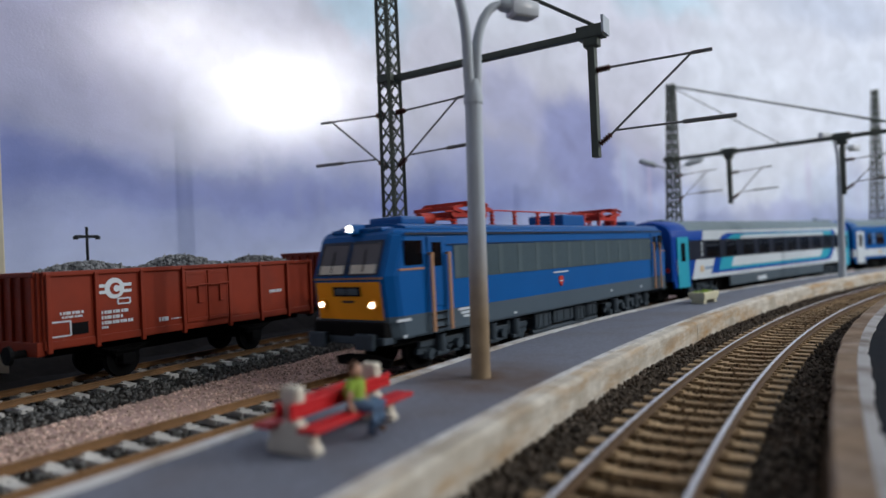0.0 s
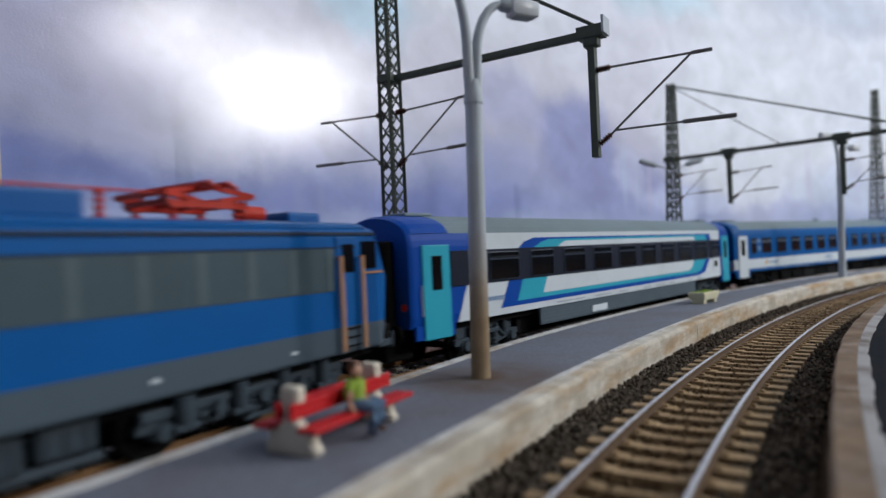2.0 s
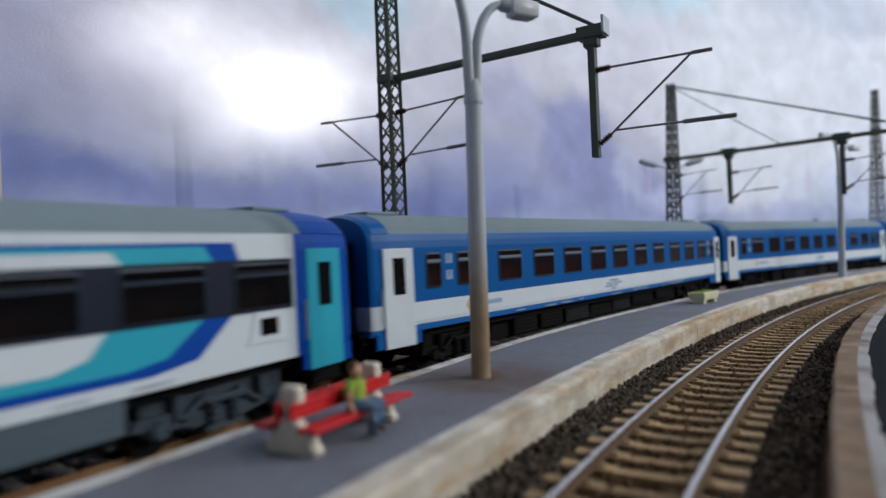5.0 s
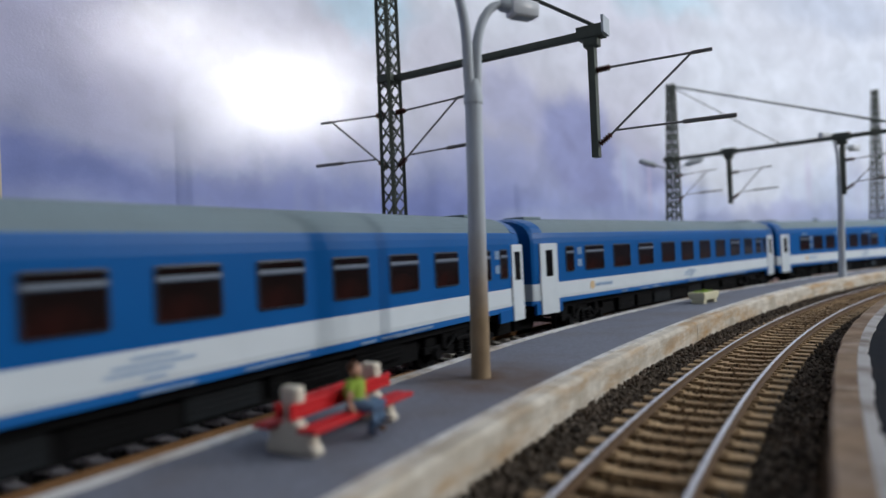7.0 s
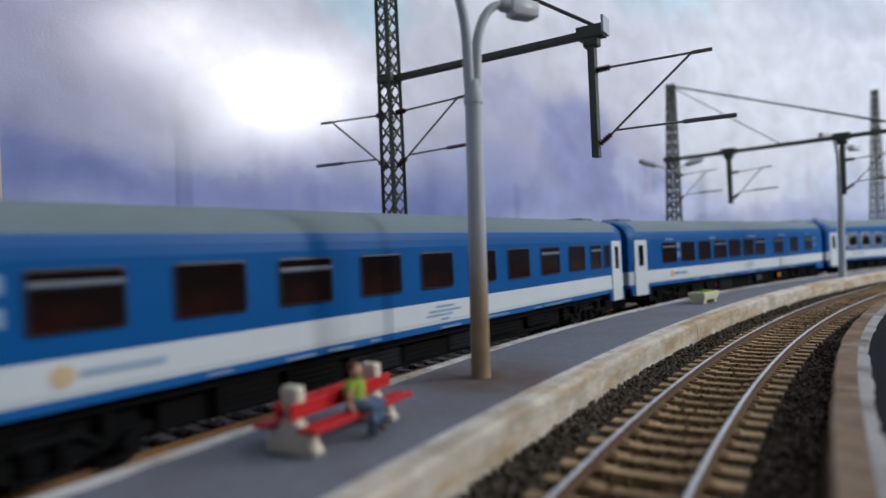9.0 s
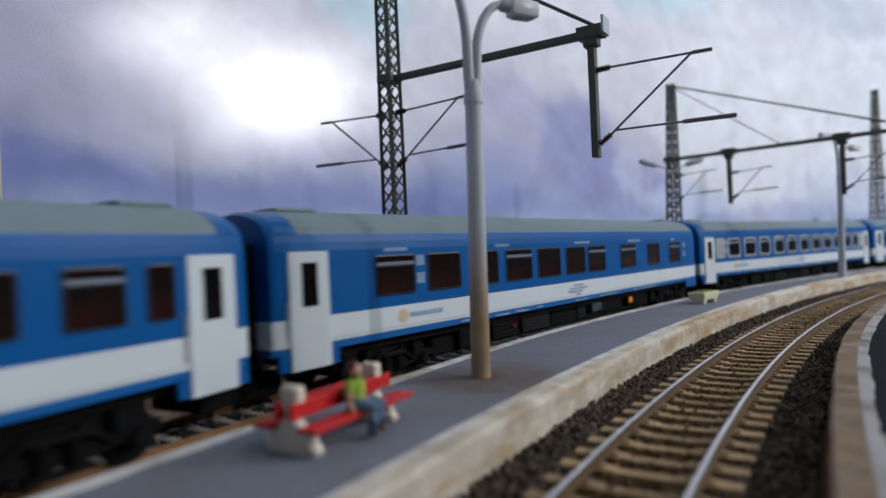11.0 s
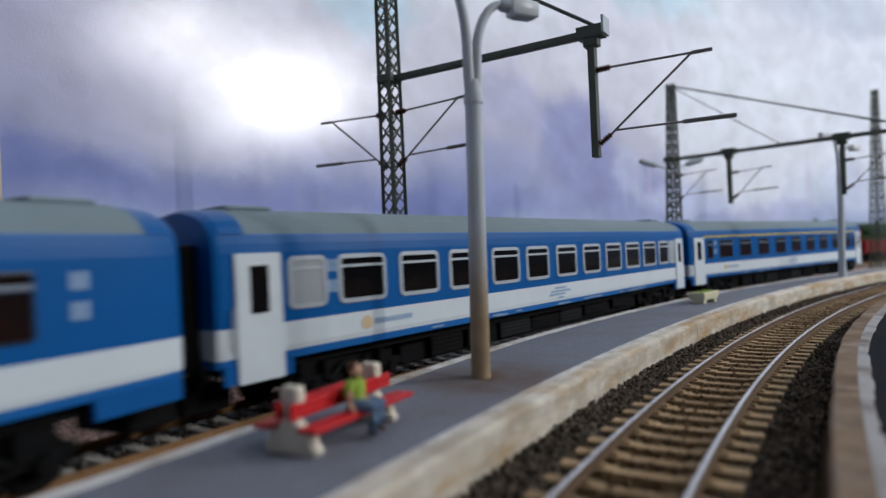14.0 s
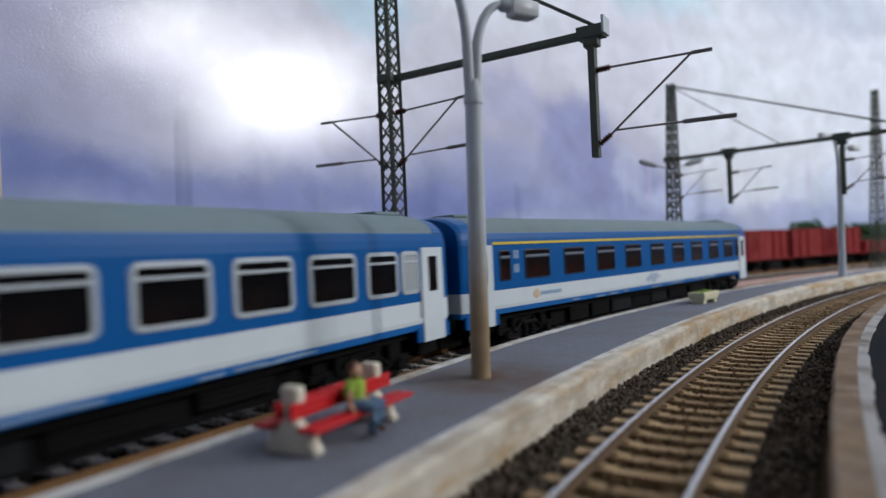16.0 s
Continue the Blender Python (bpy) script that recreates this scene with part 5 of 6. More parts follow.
def door_leaf(t, u0, u1, z0, z1, material, win=(0.42, 2.15, 3.06)):
    for side in (-1, 1):
        bm = B()
        box(bm, u0 - 13.2, u1 - 13.2, side * 1.39 - 0.045, side * 1.39 + 0.045, z0, z1, 0.02)
        d = part("door", bm, material, t)
        bm = B()
        m = (u0 + u1) / 2 - 13.2
        box(bm, m - win[0] / 2, m + win[0] / 2, side * 1.43 - 0.012, side * 1.43 + 0.012, win[1], win[2], 0.01)
        part("door_window", bm, M["glass"], d, "tall narrow dark window")
        bm = B()
        cyl(bm, (u0 - 13.2 - 0.08, side * 1.44, 1.5), (u0 - 13.2 - 0.08, side * 1.44, 2.3), 0.02)
        part("grab_rail", bm, M["alu"], d)


def coach_running_gear(t, material, skirt=None):
    for x, turn in ((-9.5, 4.0), (9.5, -4.0)):
        bg = part("bogie", bogie_mesh(2.5, 0.46), material, t, "coach bogie with springs and axle boxes", m=kpose((x, 0, 0), turn))
        for dx in (-1.25, 1.25):
            part("wheelset", wheelset(), M["black"], bg, m=kpose((dx, 0, 0.46)))
    bm = B()
    box(bm, -12.6, 12.6, -1.1, 1.1, 0.98, 1.2)
    part("underframe", bm, M["black"], t)
    # Added solid black box in place of the shade under the coach.
    bm = B()
    box(bm, -7.6, 7.6, -0.86, 0.86, 0.38, 1.0, 0.05)
    part("undertray", bm, M["black"], t)
    if skirt:
        for side in (-1, 1):
            bm = B()
            box(bm, -6.9, 7.4, side * 1.30 - 0.05, side * 1.30 + 0.05, 0.62, 1.2, 0.03)
            sk = part("skirt", bm, skirt, t, "grey ribbed underfloor skirt")
            for k in range(4):
                bm = B()
                box(bm, -6.8, 7.3, side * 1.355 - 0.012, side * 1.355 + 0.012, 0.70 + k * 0.12, 0.735 + k * 0.12)
                part("skirt_rib", bm, skirt, sk)
            bm = B()
            box(bm, -3.45, -2.25, side * 1.38 - 0.02, side * 1.38 + 0.02, 0.70, 0.94, 0.02)
            part("data_plate", bm, M["white"], t, "white plate")
    else:
        g = random.Random(8)
        x = -6.6
        while x < 6.2:
            w = g.uniform(1.0, 2.6)
            bm = B()
            d = g.uniform(0.9, 1.05)
            box(bm, x, x + w, -d, d, g.uniform(0.42, 0.6), 1.0, 0.04)
            for k in range(3):
                box(bm, x + 0.1, x + w - 0.1, -d - 0.03, -d + 0.01, 0.62 + k * 0.11, 0.66 + k * 0.11)
            part("equipment_box", bm, M["black"] if g.random() < 0.8 else M["under"], t)
            x += w + g.uniform(0.2, 0.6)
    for x in (-1, 1):
        for y in (-0.875, 0.875):
            bm = B()
            cyl(bm, (x * 12.9, y, 1.06), (x * 13.05, y, 1.06), 0.10)
            cyl(bm, (x * 13.05, y, 1.06), (x * 13.12, y, 1.06), 0.26, 0.24, seg=16)
            part("buffer", bm, M["black"], t)
        bm = B()
        cyl(bm, (x * 12.9, 0, 0.9), (x * 13.4, 0, 0.9), 0.09)
        # Wide black box added round the coupling to keep the coach gap dark.
        box(bm, x * 12.3, x * 13.3, -0.72, 0.72, 0.34, 0.82, 0.06)
        part("coupling", bm, M["black"], t)
        # rubber gangway
        bm = B()
        box(bm, x * 12.93, x * 13.24, -0.8, 0.8, 1.1, 3.5, 0.08)
        part("gangway", bm, M["black"], t, "black rubber gangway")


def coach_shell(t, body_material, roof_material, end_material, roof_to=12.3):
    bm = B()
    half = coach_profile()
    loft(bm, half, -12.93, 12.93, ends=[(-12.95, 0.93), (-12.85, 0.965), (-12.4, 0.99), (-11.9, 1.0), (11.9, 1.0), (12.4, 0.99), (12.85, 0.965), (12.95, 0.93)])
    part("body", bm, body_material, t)
    bm = B()
    loft(bm, roof_profile(), -12, 12, ends=[(-roof_to, 1.0), (roof_to, 1.0)], bottom=True)
    part("roof", bm, roof_material, t, "grey roof with long ribs")
    for x in (-1, 1):
        bm = B()
        loft(bm, roof_profile(False), 0, 0, ends=[(x * 12.95, 0.93), (x * 12.8, 0.985), (x * 12.3, 1.012), (x * (roof_to - 0.003), 1.012)], bottom=True)
        part("roof_end", bm, end_material, t, "rounded blue roof end")
        bm = B()
        box(bm, x * 11.55 - 0.55, x * 11.55 + 0.55, -0.45, 0.45, 4.19, 4.29, 0.04)
        part("roof_vent", bm, roof_material, t, "low roof vent")
        # deeper end wall under the doors
        for side in (-1, 1):
            bm = B()
            box(bm, x * 11.3, x * 12.85, side * 1.34 - 0.05, side * 1.34 + 0.05, 0.88, 1.25)
            part("end_apron", bm, end_material, t)


def paint_strip(name, t, poly, material, lift=0.0, both=False):
    bm = B()
    plate(bm, [(u - 13.2, z) for u, z in poly], -1.424 - lift, -1.405)
    return part(name, bm, material, t)


# The topmost lighter band paints in the light on the edge below the roof.
BODY_BLUE = bands("blue_white_livery_lit_edge", [(0.0, (0.014, 0.13, 0.40)), (1.33, WHITE), (1.91, BLUE), (3.62, (0.02, 0.13, 0.40))])


def blue_coach(windows, z0, z1, label, frame_material, pane_material, bars_on, rounded=False, frosted=(), rear_door=True, line=False, pictograms=(), captions=(), rear_at=(24.74, 25.78)):
    t = thing("passenger_coach", pose(0, 0, 0), label, "railway coach", "coaches of the train")
    coach_shell(t, BODY_BLUE, M["roof"], M["blue"])
    coach_running_gear(t, M["black"])
    cache = {}
    for i, (a, b) in enumerate(windows):
        w = round(b - a, 2)
        dv = 0.26 if (bars_on == "all" or i in bars_on) else 0
        key = (w, dv, i in frosted)
        if key not in cache:
            cache[key] = window_meshes(w, z0, z1, frame_material, M["curtain"] if i in frosted else pane_material, dv, rounded, 0.095 if rounded else 0.045)
        add_window(t, a, w, (z0 + z1) / 2, cache[key])
        if dv and not rounded:
            for side in (-1, 1):
                bm = B()
                box(bm, a - 13.2 + 0.04, b - 13.2 - 0.04, side * 1.445 - 0.006, side * 1.445 + 0.006, z1 - 0.255, z1 - 0.175)
                part("window_bar", bm, M["bar_alu"], t, "thin aluminium bar of the opening window")
    door_leaf(t, 0.62, 1.66, 0.86, 3.29, M["white"])
    if rear_door:
        door_leaf(t, *rear_at, 0.86, 3.29, M["white"])
    if line:
        paint_strip("yellow_line", t, [(1.7, 3.30), (24.7, 3.30), (24.7, 3.38), (1.7, 3.38)], M["yellow"])
    bm = B()
    for (u) in pictograms:
        for k in range(2):
            bars(bm, u - 13.2, 2.98 - 0.02 * k - k * 0.42, 0.3, 0.26, -1.412, 2)
    bars(bm, 4.2 - 13.2, 1.66, 1.3, 0.12, -1.412, 9)
    bars(bm, 12.7 - 13.2, 1.78, 0.8, 0.06, -1.412, 6)
    bars(bm, 12.4 - 13.2, 1.67, 1.4, 0.06, -1.412, 10)
    bars(bm, 12.3 - 13.2, 1.57, 1.1, 0.06, -1.412, 8)
    bars(bm, 12.9 - 13.2, 1.46, 0.35, 0.06, -1.412, 3)
    for u, w in captions:
        bars(bm, u - 13.2, 3.27, w, 0.09, -1.412, max(4, int(w / 0.12)))
    tagged(part("lettering", bm, PALE_INK, t, "illegible pale lettering"), kind="stuff")
    bm = B()
    plate(bm, [(3.95 - 13.2 + 0.16 * math.cos(a), 1.66 + 0.16 * math.sin(a)) for a in [2 * math.pi * i / 20 for i in range(20)]], -1.424, -1.405)
    part("emblem", bm, EMBLEM, t, "small tan round emblem")
    bm = B()
    g = random.Random(4)
    for k in range(17):
        u = g.uniform(5.5, 21)
        bars(bm, u - 13.2, 1.26 + g.uniform(-0.02, 0.02), g.uniform(0.3, 1.0), 0.055, -1.40, 7)
    tagged(part("sill_lettering", bm, PALE_INK, t), kind="stuff")
    return t


PALE_INK = mat("pale_blue_ink", (0.27, 0.38, 0.54), 0.5, vary=0.05, bump=0)
EMBLEM = mat("tan_emblem", (0.62, 0.46, 0.28), 0.5, vary=0.1, bump=0)
DARKBAND = mat("dark_window_band", (0.016, 0.020, 0.034), 0.3, vary=0.1, bump=0)


def swoosh_coach():
    t = thing("passenger_coach", pose(0, 0, 0), "white and blue coach with turquoise swoosh and dark window band", "railway coach", "coaches of the train")
    coach_shell(t, M["deep"], M["roof"], M["deep"], 11.4)
    coach_running_gear(t, M["bogie"], M["skirt"])
    W0, T0 = M["white"], M["turq"]
    paint_strip("white_panel", t, [(2.02, 1.2), (2.04, 1.2), (24.3, 1.2), (24.3, 3.655), (3.35, 3.655), (3.2, 3.14), (2.47, 2.2)], W0, -0.008)
    paint_strip("blue_sweep", t, [(4.05, 1.40), (21.0, 1.42), (21.9, 1.55), (22.7, 2.22), (22.9, 3.14), (22.75, 3.49), (6.0, 3.49), (5.4, 3.36), (5.05, 3.14), (4.5, 2.2)], M["deep"], 0.0)
    paint_strip("turquoise_sweep", t, [(4.9, 1.54), (20.6, 1.56), (21.3, 1.66), (22.05, 2.2), (22.3, 3.14), (22.1, 3.43), (6.9, 3.43), (6.4, 3.34), (5.98, 3.17), (5.25, 2.2)], T0, 0.008)
    paint_strip("white_field", t, [(6.4, 1.68), (19.5, 1.72), (20.0, 1.85), (20.3, 2.2), (20.6, 3.14), (20.4, 3.36), (8.0, 3.36), (7.65, 3.27), (7.48, 3.17), (6.68, 2.2)], W0, 0.016)
    paint_strip("window_band", t, [(1.78, 2.20), (24.2, 2.20), (24.2, 3.17), (1.78, 3.17)], DARKBAND, 0.024)
    paint_strip("white_end", t, [(23.0, 1.6), (24.0, 1.6), (23.9, 2.19), (23.2, 2.19)], W0, 0.018)
    cache = {}
    for a, b in ((3.5, 5.04), (5.71, 7.09), (7.78, 9.28), (9.92, 11.37), (12.06, 13.57), (14.16, 15.59), (16.28, 17.72), (18.41, 19.93), (20.5, 22.08), (22.7, 24.15)):
        w = round(b - a, 2)
        if w not in cache:
            cache[w] = window_meshes(w, 2.24, 3.10, M["frame_dark"], M["glass"], 0.22, False, 0.035)
        f = share("window", cache[w][0], t, kpose((a - 13.2 + w / 2, -1.452, 2.67)))
        share("pane", cache[w][1], f, Matrix.Identity(4))
    for a, b in ((3.5, 5.04), (7.78, 9.28), (18.41, 19.93), (22.7, 24.15)):
        bm = B()
        box(bm, a - 13.16, b - 13.24, -1.495, -1.48, 2.92, 2.96)
        part("window_bar", bm, M["under"], t, "grey window bar")
    door_leaf(t, 0.66, 1.74, 0.86, 3.35, T0)
    door_leaf(t, 24.66, 25.74, 0.86, 3.35, T0)
    bm = B()
    bars(bm, 3.35 - 13.2, 1.72, 0.9, 0.13, -1.424, 8)
    tagged(part("lettering", bm, PALE_INK, t, "illegible blue lettering"), kind="stuff")
    bm = B()
    plate(bm, [(3.05 - 13.2 + 0.18 * math.cos(a), 1.70 + 0.18 * math.sin(a)) for a in [2 * math.pi * i / 20 for i in range(20)]], -1.434, -1.405)
    part("emblem", bm, EMBLEM, t, "small tan round emblem")
    bm = B()
    for k in range(3):
        box(bm, 2.98 - 13.2, 3.2 - 13.2, -1.456, -1.44, 2.36 + k * 0.26, 2.54 + k * 0.26)
    part("pictogram", bm, M["curtain"], t)
    bm = B()
    box(bm, 23.3 - 13.2, 23.75 - 13.2, -1.46, -1.44, 1.74, 2.06, 0.01)
    part("display", bm, M["glass"], t, "small dark destination display")
    bm = B()
    g = random.Random(14)
    for k in range(16):
        bars(bm, g.uniform(6, 21) - 13.2, 1.29, g.uniform(0.3, 0.9), 0.035, -1.42, 9)
    tagged(part("sill_lettering", bm, M["fine_ink"], t), kind="stuff")
    bm = B()
    cyl(bm, (-12.9, -1.1, 1.75), (-12.97, -1.1, 1.75), 0.1, seg=12)
    part("tail_lamp", bm, M["panto"], t, "red tail lamp")
    return t


def locomotive():
    t = thing("electric_locomotive", pose(0, 0, 0), "blue electric locomotive with orange front and red pantographs", "locomotive")
    paint = bands("loco_livery", [(0.0, (0.077, 0.105, 0.132)), (1.62, (0.003, 0.095, 0.325)), (4.9, (0.003, 0.095, 0.325))])
    # body outline seen from the side
    side = [(-9.24, 1.05), (-9.34, 1.5), (-9.46, 2.62), (-9.10, 3.66), (-8.95, 3.80), (8.95, 3.80), (9.10, 3.66), (9.46, 2.62), (9.34, 1.5), (9.24, 1.05)]
    bm = B()
    n = len(side)
    secs = [(-1.47, 0.32), (-1.26, 0.0), (1.26, 0.0), (1.47, 0.32)]
    ring = []
    for y, back in secs:
        row = []
        for x, z in side:
            if z > 3.7:
                row.append(bm.verts.new((math.copysign(abs(x) - back, x), y * (0.95 if back else 1.0), z - back * 0.15)))
            else:
                row.append(bm.verts.new((math.copysign(abs(x) - back, x), y, z)))
        ring.append(row)
    for a, b in zip(ring, ring[1:]):
        for i in range(n):
            bm.faces.new((a[i], a[(i + 1) % n], b[(i + 1) % n], b[i]))
    bm.faces.new(ring[0][::-1])
    bm.faces.new(ring[-1])
    bmesh.ops.recalc_face_normals(bm, faces=bm.faces[:])
    bmesh.ops.bevel(bm, geom=[e for e in bm.edges if e.calc_face_angle(0) > 0.5], offset=0.05, segments=2, affect="EDGES")
    part("body", bm, paint, t)
    bm = B()
    loft(bm, [(1.36, 3.78), (1.30, 3.86), (1.0, 3.93), (0.5, 3.97), (0, 3.98)], -8.6, 8.6, bottom=True)
    part("roof", bm, M["blue"], t)
    for x in (-1, 1):
        bm = B()
        box(bm, x * 8.72 - 0.32, x * 8.72 + 0.32, -0.95, 0.95, 3.74, 3.86, 0.05)
        part("cab_roof", bm, M["blue"], t)
        bm = B()
        box(bm, x * 7.45 - 0.5, x * 7.45 + 0.5, -0.62, 0.62, 3.9, 4.18, 0.08)
        part("roof_hatch", bm, M["blue"], t)
    bm = B()
    box(bm, 0.75, 2.5, -0.75, 0.75, 3.92, 4.36, 0.06)
    part("roof_box", bm, M["blue"], t)
    # side grilles
    for sd in (-1, 1):
        bm = B()
        box(bm, -6.85, 7.35, sd * 1.460 - 0.014, sd * 1.460 + 0.014, 2.42, 3.33)
        g = part("grille", bm, GRILLE, t, "grey louvred side grille")
        me_b = B()
        for k in range(22):
            z = 2.45 + k * 0.04
            box(me_b, -6.82, 7.32, sd * 1.474 - 0.004, sd * 1.474 + 0.004, z, z + 0.018)
        part("louvre", me_b, GRILLE, g)
        bm = B()
        for k in range(14):
            x = -6.74 + 13.98 * k / 13
            box(bm, x - 0.11, x + 0.11, sd * 1.481 - 0.004, sd * 1.481 + 0.004, 2.43, 3.32)
        part("grille_post", bm, GRILLE2, g)
        bm = B()
        box(bm, -8.8, 8.8, sd * 1.473 - 0.012, sd * 1.473 + 0.012, 3.62, 3.68)
        box(bm, -7.1, 8.1, sd * 1.480 - 0.012, sd * 1.480 + 0.012, 3.345, 3.365)
        part("gutter", bm, M["frame_dark"], t)
        for e in (-1, 1):
            # cab window, door, grab rails; the rear ones sit further out
            r = 0.22 if e > 0 else 0.0
            bm = B()
            box(bm, e * 8.84, e * (8.15 + r * 0.7), sd * 1.465 - 0.02, sd * 1.465 + 0.015, 2.86, 3.48, 0.015)
            part("cab_window", bm, M["glass"], t)
            bm = B()
            box(bm, e * 9.05, e * (8.12 + r), sd * 1.475 - 0.015, sd * 1.475 + 0.015, 2.74, 2.79)
            part("trim_line", bm, M["copper"], t)
            bm = B()
            box(bm, e * (7.95 + r), e * (7.22 + r), sd * 1.465 - 0.02, sd * 1.465 + 0.018, 1.75, 3.58, 0.02)
            d = part("cab_door", bm, M["blue"], t)
            bm = B()
            box(bm, e * (7.80 + r), e * (7.40 + r), sd * 1.486 - 0.008, sd * 1.486 + 0.006, 2.80, 3.42, 0.003)
            part("door_window", bm, M["glass"], d)
            for x in (7.94 + r, 7.22 + r):
                bm = B()
                bar(bm, (e * x, sd * 1.60, 1.12), (e * x, sd * 1.60, 3.16), 0.10, 0.05)
                bar(bm, (e * x, sd * 1.50, 3.13), (e * x, sd * 1.62, 3.13), 0.08, 0.05)
                part("grab_rail", bm, M["copper"], t, "tan grab rail")
            bm = B()
            for k in range(3):
                box(bm, e * (7.9 + r), e * (7.3 + r), sd * 1.51 - 0.02, sd * 1.51 + 0.03, 1.18 + k * 0.19, 1.21 + k * 0.19)
            part("steps", bm, M["black"], t)
    # fronts
    for e in (-1, 1):
        def on_front(y0, y1, z0, z1, d0, d1, bevel=0.0):
            """A plate on the front, which leans out below the waist and back above it."""
            bm = B()
            def fx(z):
                return 9.34 + (z - 1.5) * (0.12 / 1.12) if z < 2.62 else 9.46 - (z - 2.62) * (0.36 / 1.04)
            vs = []
            for d in (d0, d1):
                for (y, z) in ((y0, z0), (y1, z0), (y1, z1), (y0, z1)):
                    vs.append(bm.verts.new((e * (fx(z) + d), y, z)))
            for f in ((0, 1, 2, 3), (7, 6, 5, 4), (0, 4, 5, 1), (1, 5, 6, 2), (2, 6, 7, 3), (3, 7, 4, 0)):
                bm.faces.new([vs[i] for i in f])
            bmesh.ops.recalc_face_normals(bm, faces=bm.faces[:])
            return bm
        part("front_panel", on_front(-1.18, 1.18, 1.55, 2.50, -0.02, 0.02), M["orange"], t, "orange front panel")
        part("trim_line", on_front(-1.24, 1.24, 2.56, 2.61, -0.02, 0.025), M["copper"], t)
        for y0, y1 in ((-1.10, -0.06), (0.06, 1.10)):
            wn = part("windscreen", on_front(y0, y1, 2.68, 3.52, -0.02, 0.015), M["windscreen"], t)
            part("dashboard", on_front(y0 + 0.07, y1 - 0.07, 2.71, 2.93, 0.0, 0.02), M["cream"], wn, "pale ledge behind the windscreen")
            for ya, yb, za, zb in ((y0 - 0.03, y0 + 0.03, 2.68, 3.52), (y1 - 0.03, y1 + 0.03, 2.68, 3.52), (y0 + 0.03, y1 - 0.03, 3.46, 3.53), (y0 + 0.03, y1 - 0.03, 2.66, 2.71)):
                part("windscreen_seal", on_front(ya, yb, za, zb, 0.0, 0.03), M["frame_dark"], wn)
            part("wiper", on_front((y0 + y1) / 2 - 0.012, (y0 + y1) / 2 + 0.012, 2.75, 3.3, 0.02, 0.035), M["black"], wn)
        part("number_box", on_front(-0.5, 0.5, 2.14, 2.38, 0.0, 0.05), M["black"], t, "dark recessed panel")
        bm = on_front(-0.42, -0.03, 2.18, 2.34, 0.04, 0.06)
        part("plate_bar", bm, M["skirt"], t)
        part("plate_bar", on_front(0.03, 0.42, 2.18, 2.34, 0.04, 0.06), M["skirt"], t)
        part("lettering", on_front(-0.22, 0.22, 1.97, 2.03, 0.0, 0.03), M["frame_dark"], t)
        for y in (-0.93, 0.93):
            bm = B()
            cyl(bm, (e * 9.36, y, 1.93), (e * 9.50, y, 1.93), 0.16, 0.13, seg=16)
            h = part("headlamp", bm, M["orange"], t)
            bm = B()
            cyl(bm, (e * 9.49, y, 1.93), (e * 9.52, y, 1.93), 0.072, seg=16)
            part("lens", bm, M["lamp_on"] if e < 0 else M["glass"], h, "glowing warm headlamp lens" if e < 0 else "dark lens")
        bm = B()
        box(bm, e * 8.85, e * 9.25, -0.15, 0.15, 3.70, 3.97, 0.04)
        h = part("top_lamp", bm, M["blue"], t)
        bm = B()
        cyl(bm, (e * 9.24, 0, 3.85), (e * 9.28, 0, 3.85), 0.095, seg=16)
        part("lens", bm, M["lamp_on"] if e < 0 else M["glass"], h, "glowing top lamp lens" if e < 0 else "dark lens")
        bm = B()
        box(bm, e * 9.16, e * 9.48, -1.30, 1.30, 1.10, 1.50, 0.05)
        part("buffer_beam", bm, M["black"], t)
        bm = B()
        box(bm, e * 9.06, e * 9.52, -1.3, 1.3, 0.95, 1.14, 0.04)
        part("valance", bm, M["bogie"], t)
        for y in (-0.875, 0.875):
            bm = B()
            box(bm, e * 9.41, e * 9.7, y - 0.16, y + 0.16, 0.90, 1.22, 0.05)
            box(bm, e * 9.7, e * 9.8, y - 0.33, y + 0.33, 0.86, 1.26, 0.06)
            part("buffer", bm, M["bogie"], t, "blue-grey buffer")
        bm = B()
        plate(bm, [(-0.95, 0.3), (0.95, 0.3), (1.05, 0.5), (0.5, 0.6), (-0.5, 0.6), (-1.05, 0.5)], 0, 0.06)
        bmesh.ops.rotate(bm, verts=bm.verts[:], cent=(0, 0, 0), matrix=Matrix.Rotation(math.pi / 2, 3, "Z"))
        bmesh.ops.translate(bm, verts=bm.verts[:], vec=(e * 8.95, 0, 0))
        part("rail_guard", bm, M["black"], t)
        # bogie with three axles
        bm = bogie_mesh(4.2, 0.6)
        for sd in (-1, 1):
            for dx in (-1.05, 0, 1.05):
                cyl(bm, (dx, sd * 1.0, 0.62), (dx, sd * 1.32, 0.62), 0.16, 0.13, seg=12)
            for dx in (-1.75, -0.55, 0.55, 1.75):
                cyl(bm, (dx, sd * 1.2, 0.5), (dx, sd * 1.2, 0.98), 0.16, seg=12)
                box(bm, dx - 0.24, dx + 0.24, sd * 1.16 - 0.16, sd * 1.16 + 0.16, 0.40, 0.52, 0.04)
            box(bm, -2.5, 2.5, sd * 1.1 - 0.06, sd * 1.1 + 0.06, 0.66, 0.84, 0.03)
        bg = part("bogie", bm, M["bogie"], t, "blue-grey three-axle bogie", m=kpose((e * 5.4, 0, 0), -e * -2.2))
        for dx in (-2.1, 0, 2.1):
            part("wheelset", wheelset(0.6), M["black"], bg, m=kpose((dx, 0, 0.6)))
        pantograph(t, e)
    bm = B()
    box(bm, -9.0, 9.0, -1.1, 1.1, 0.85, 1.08)
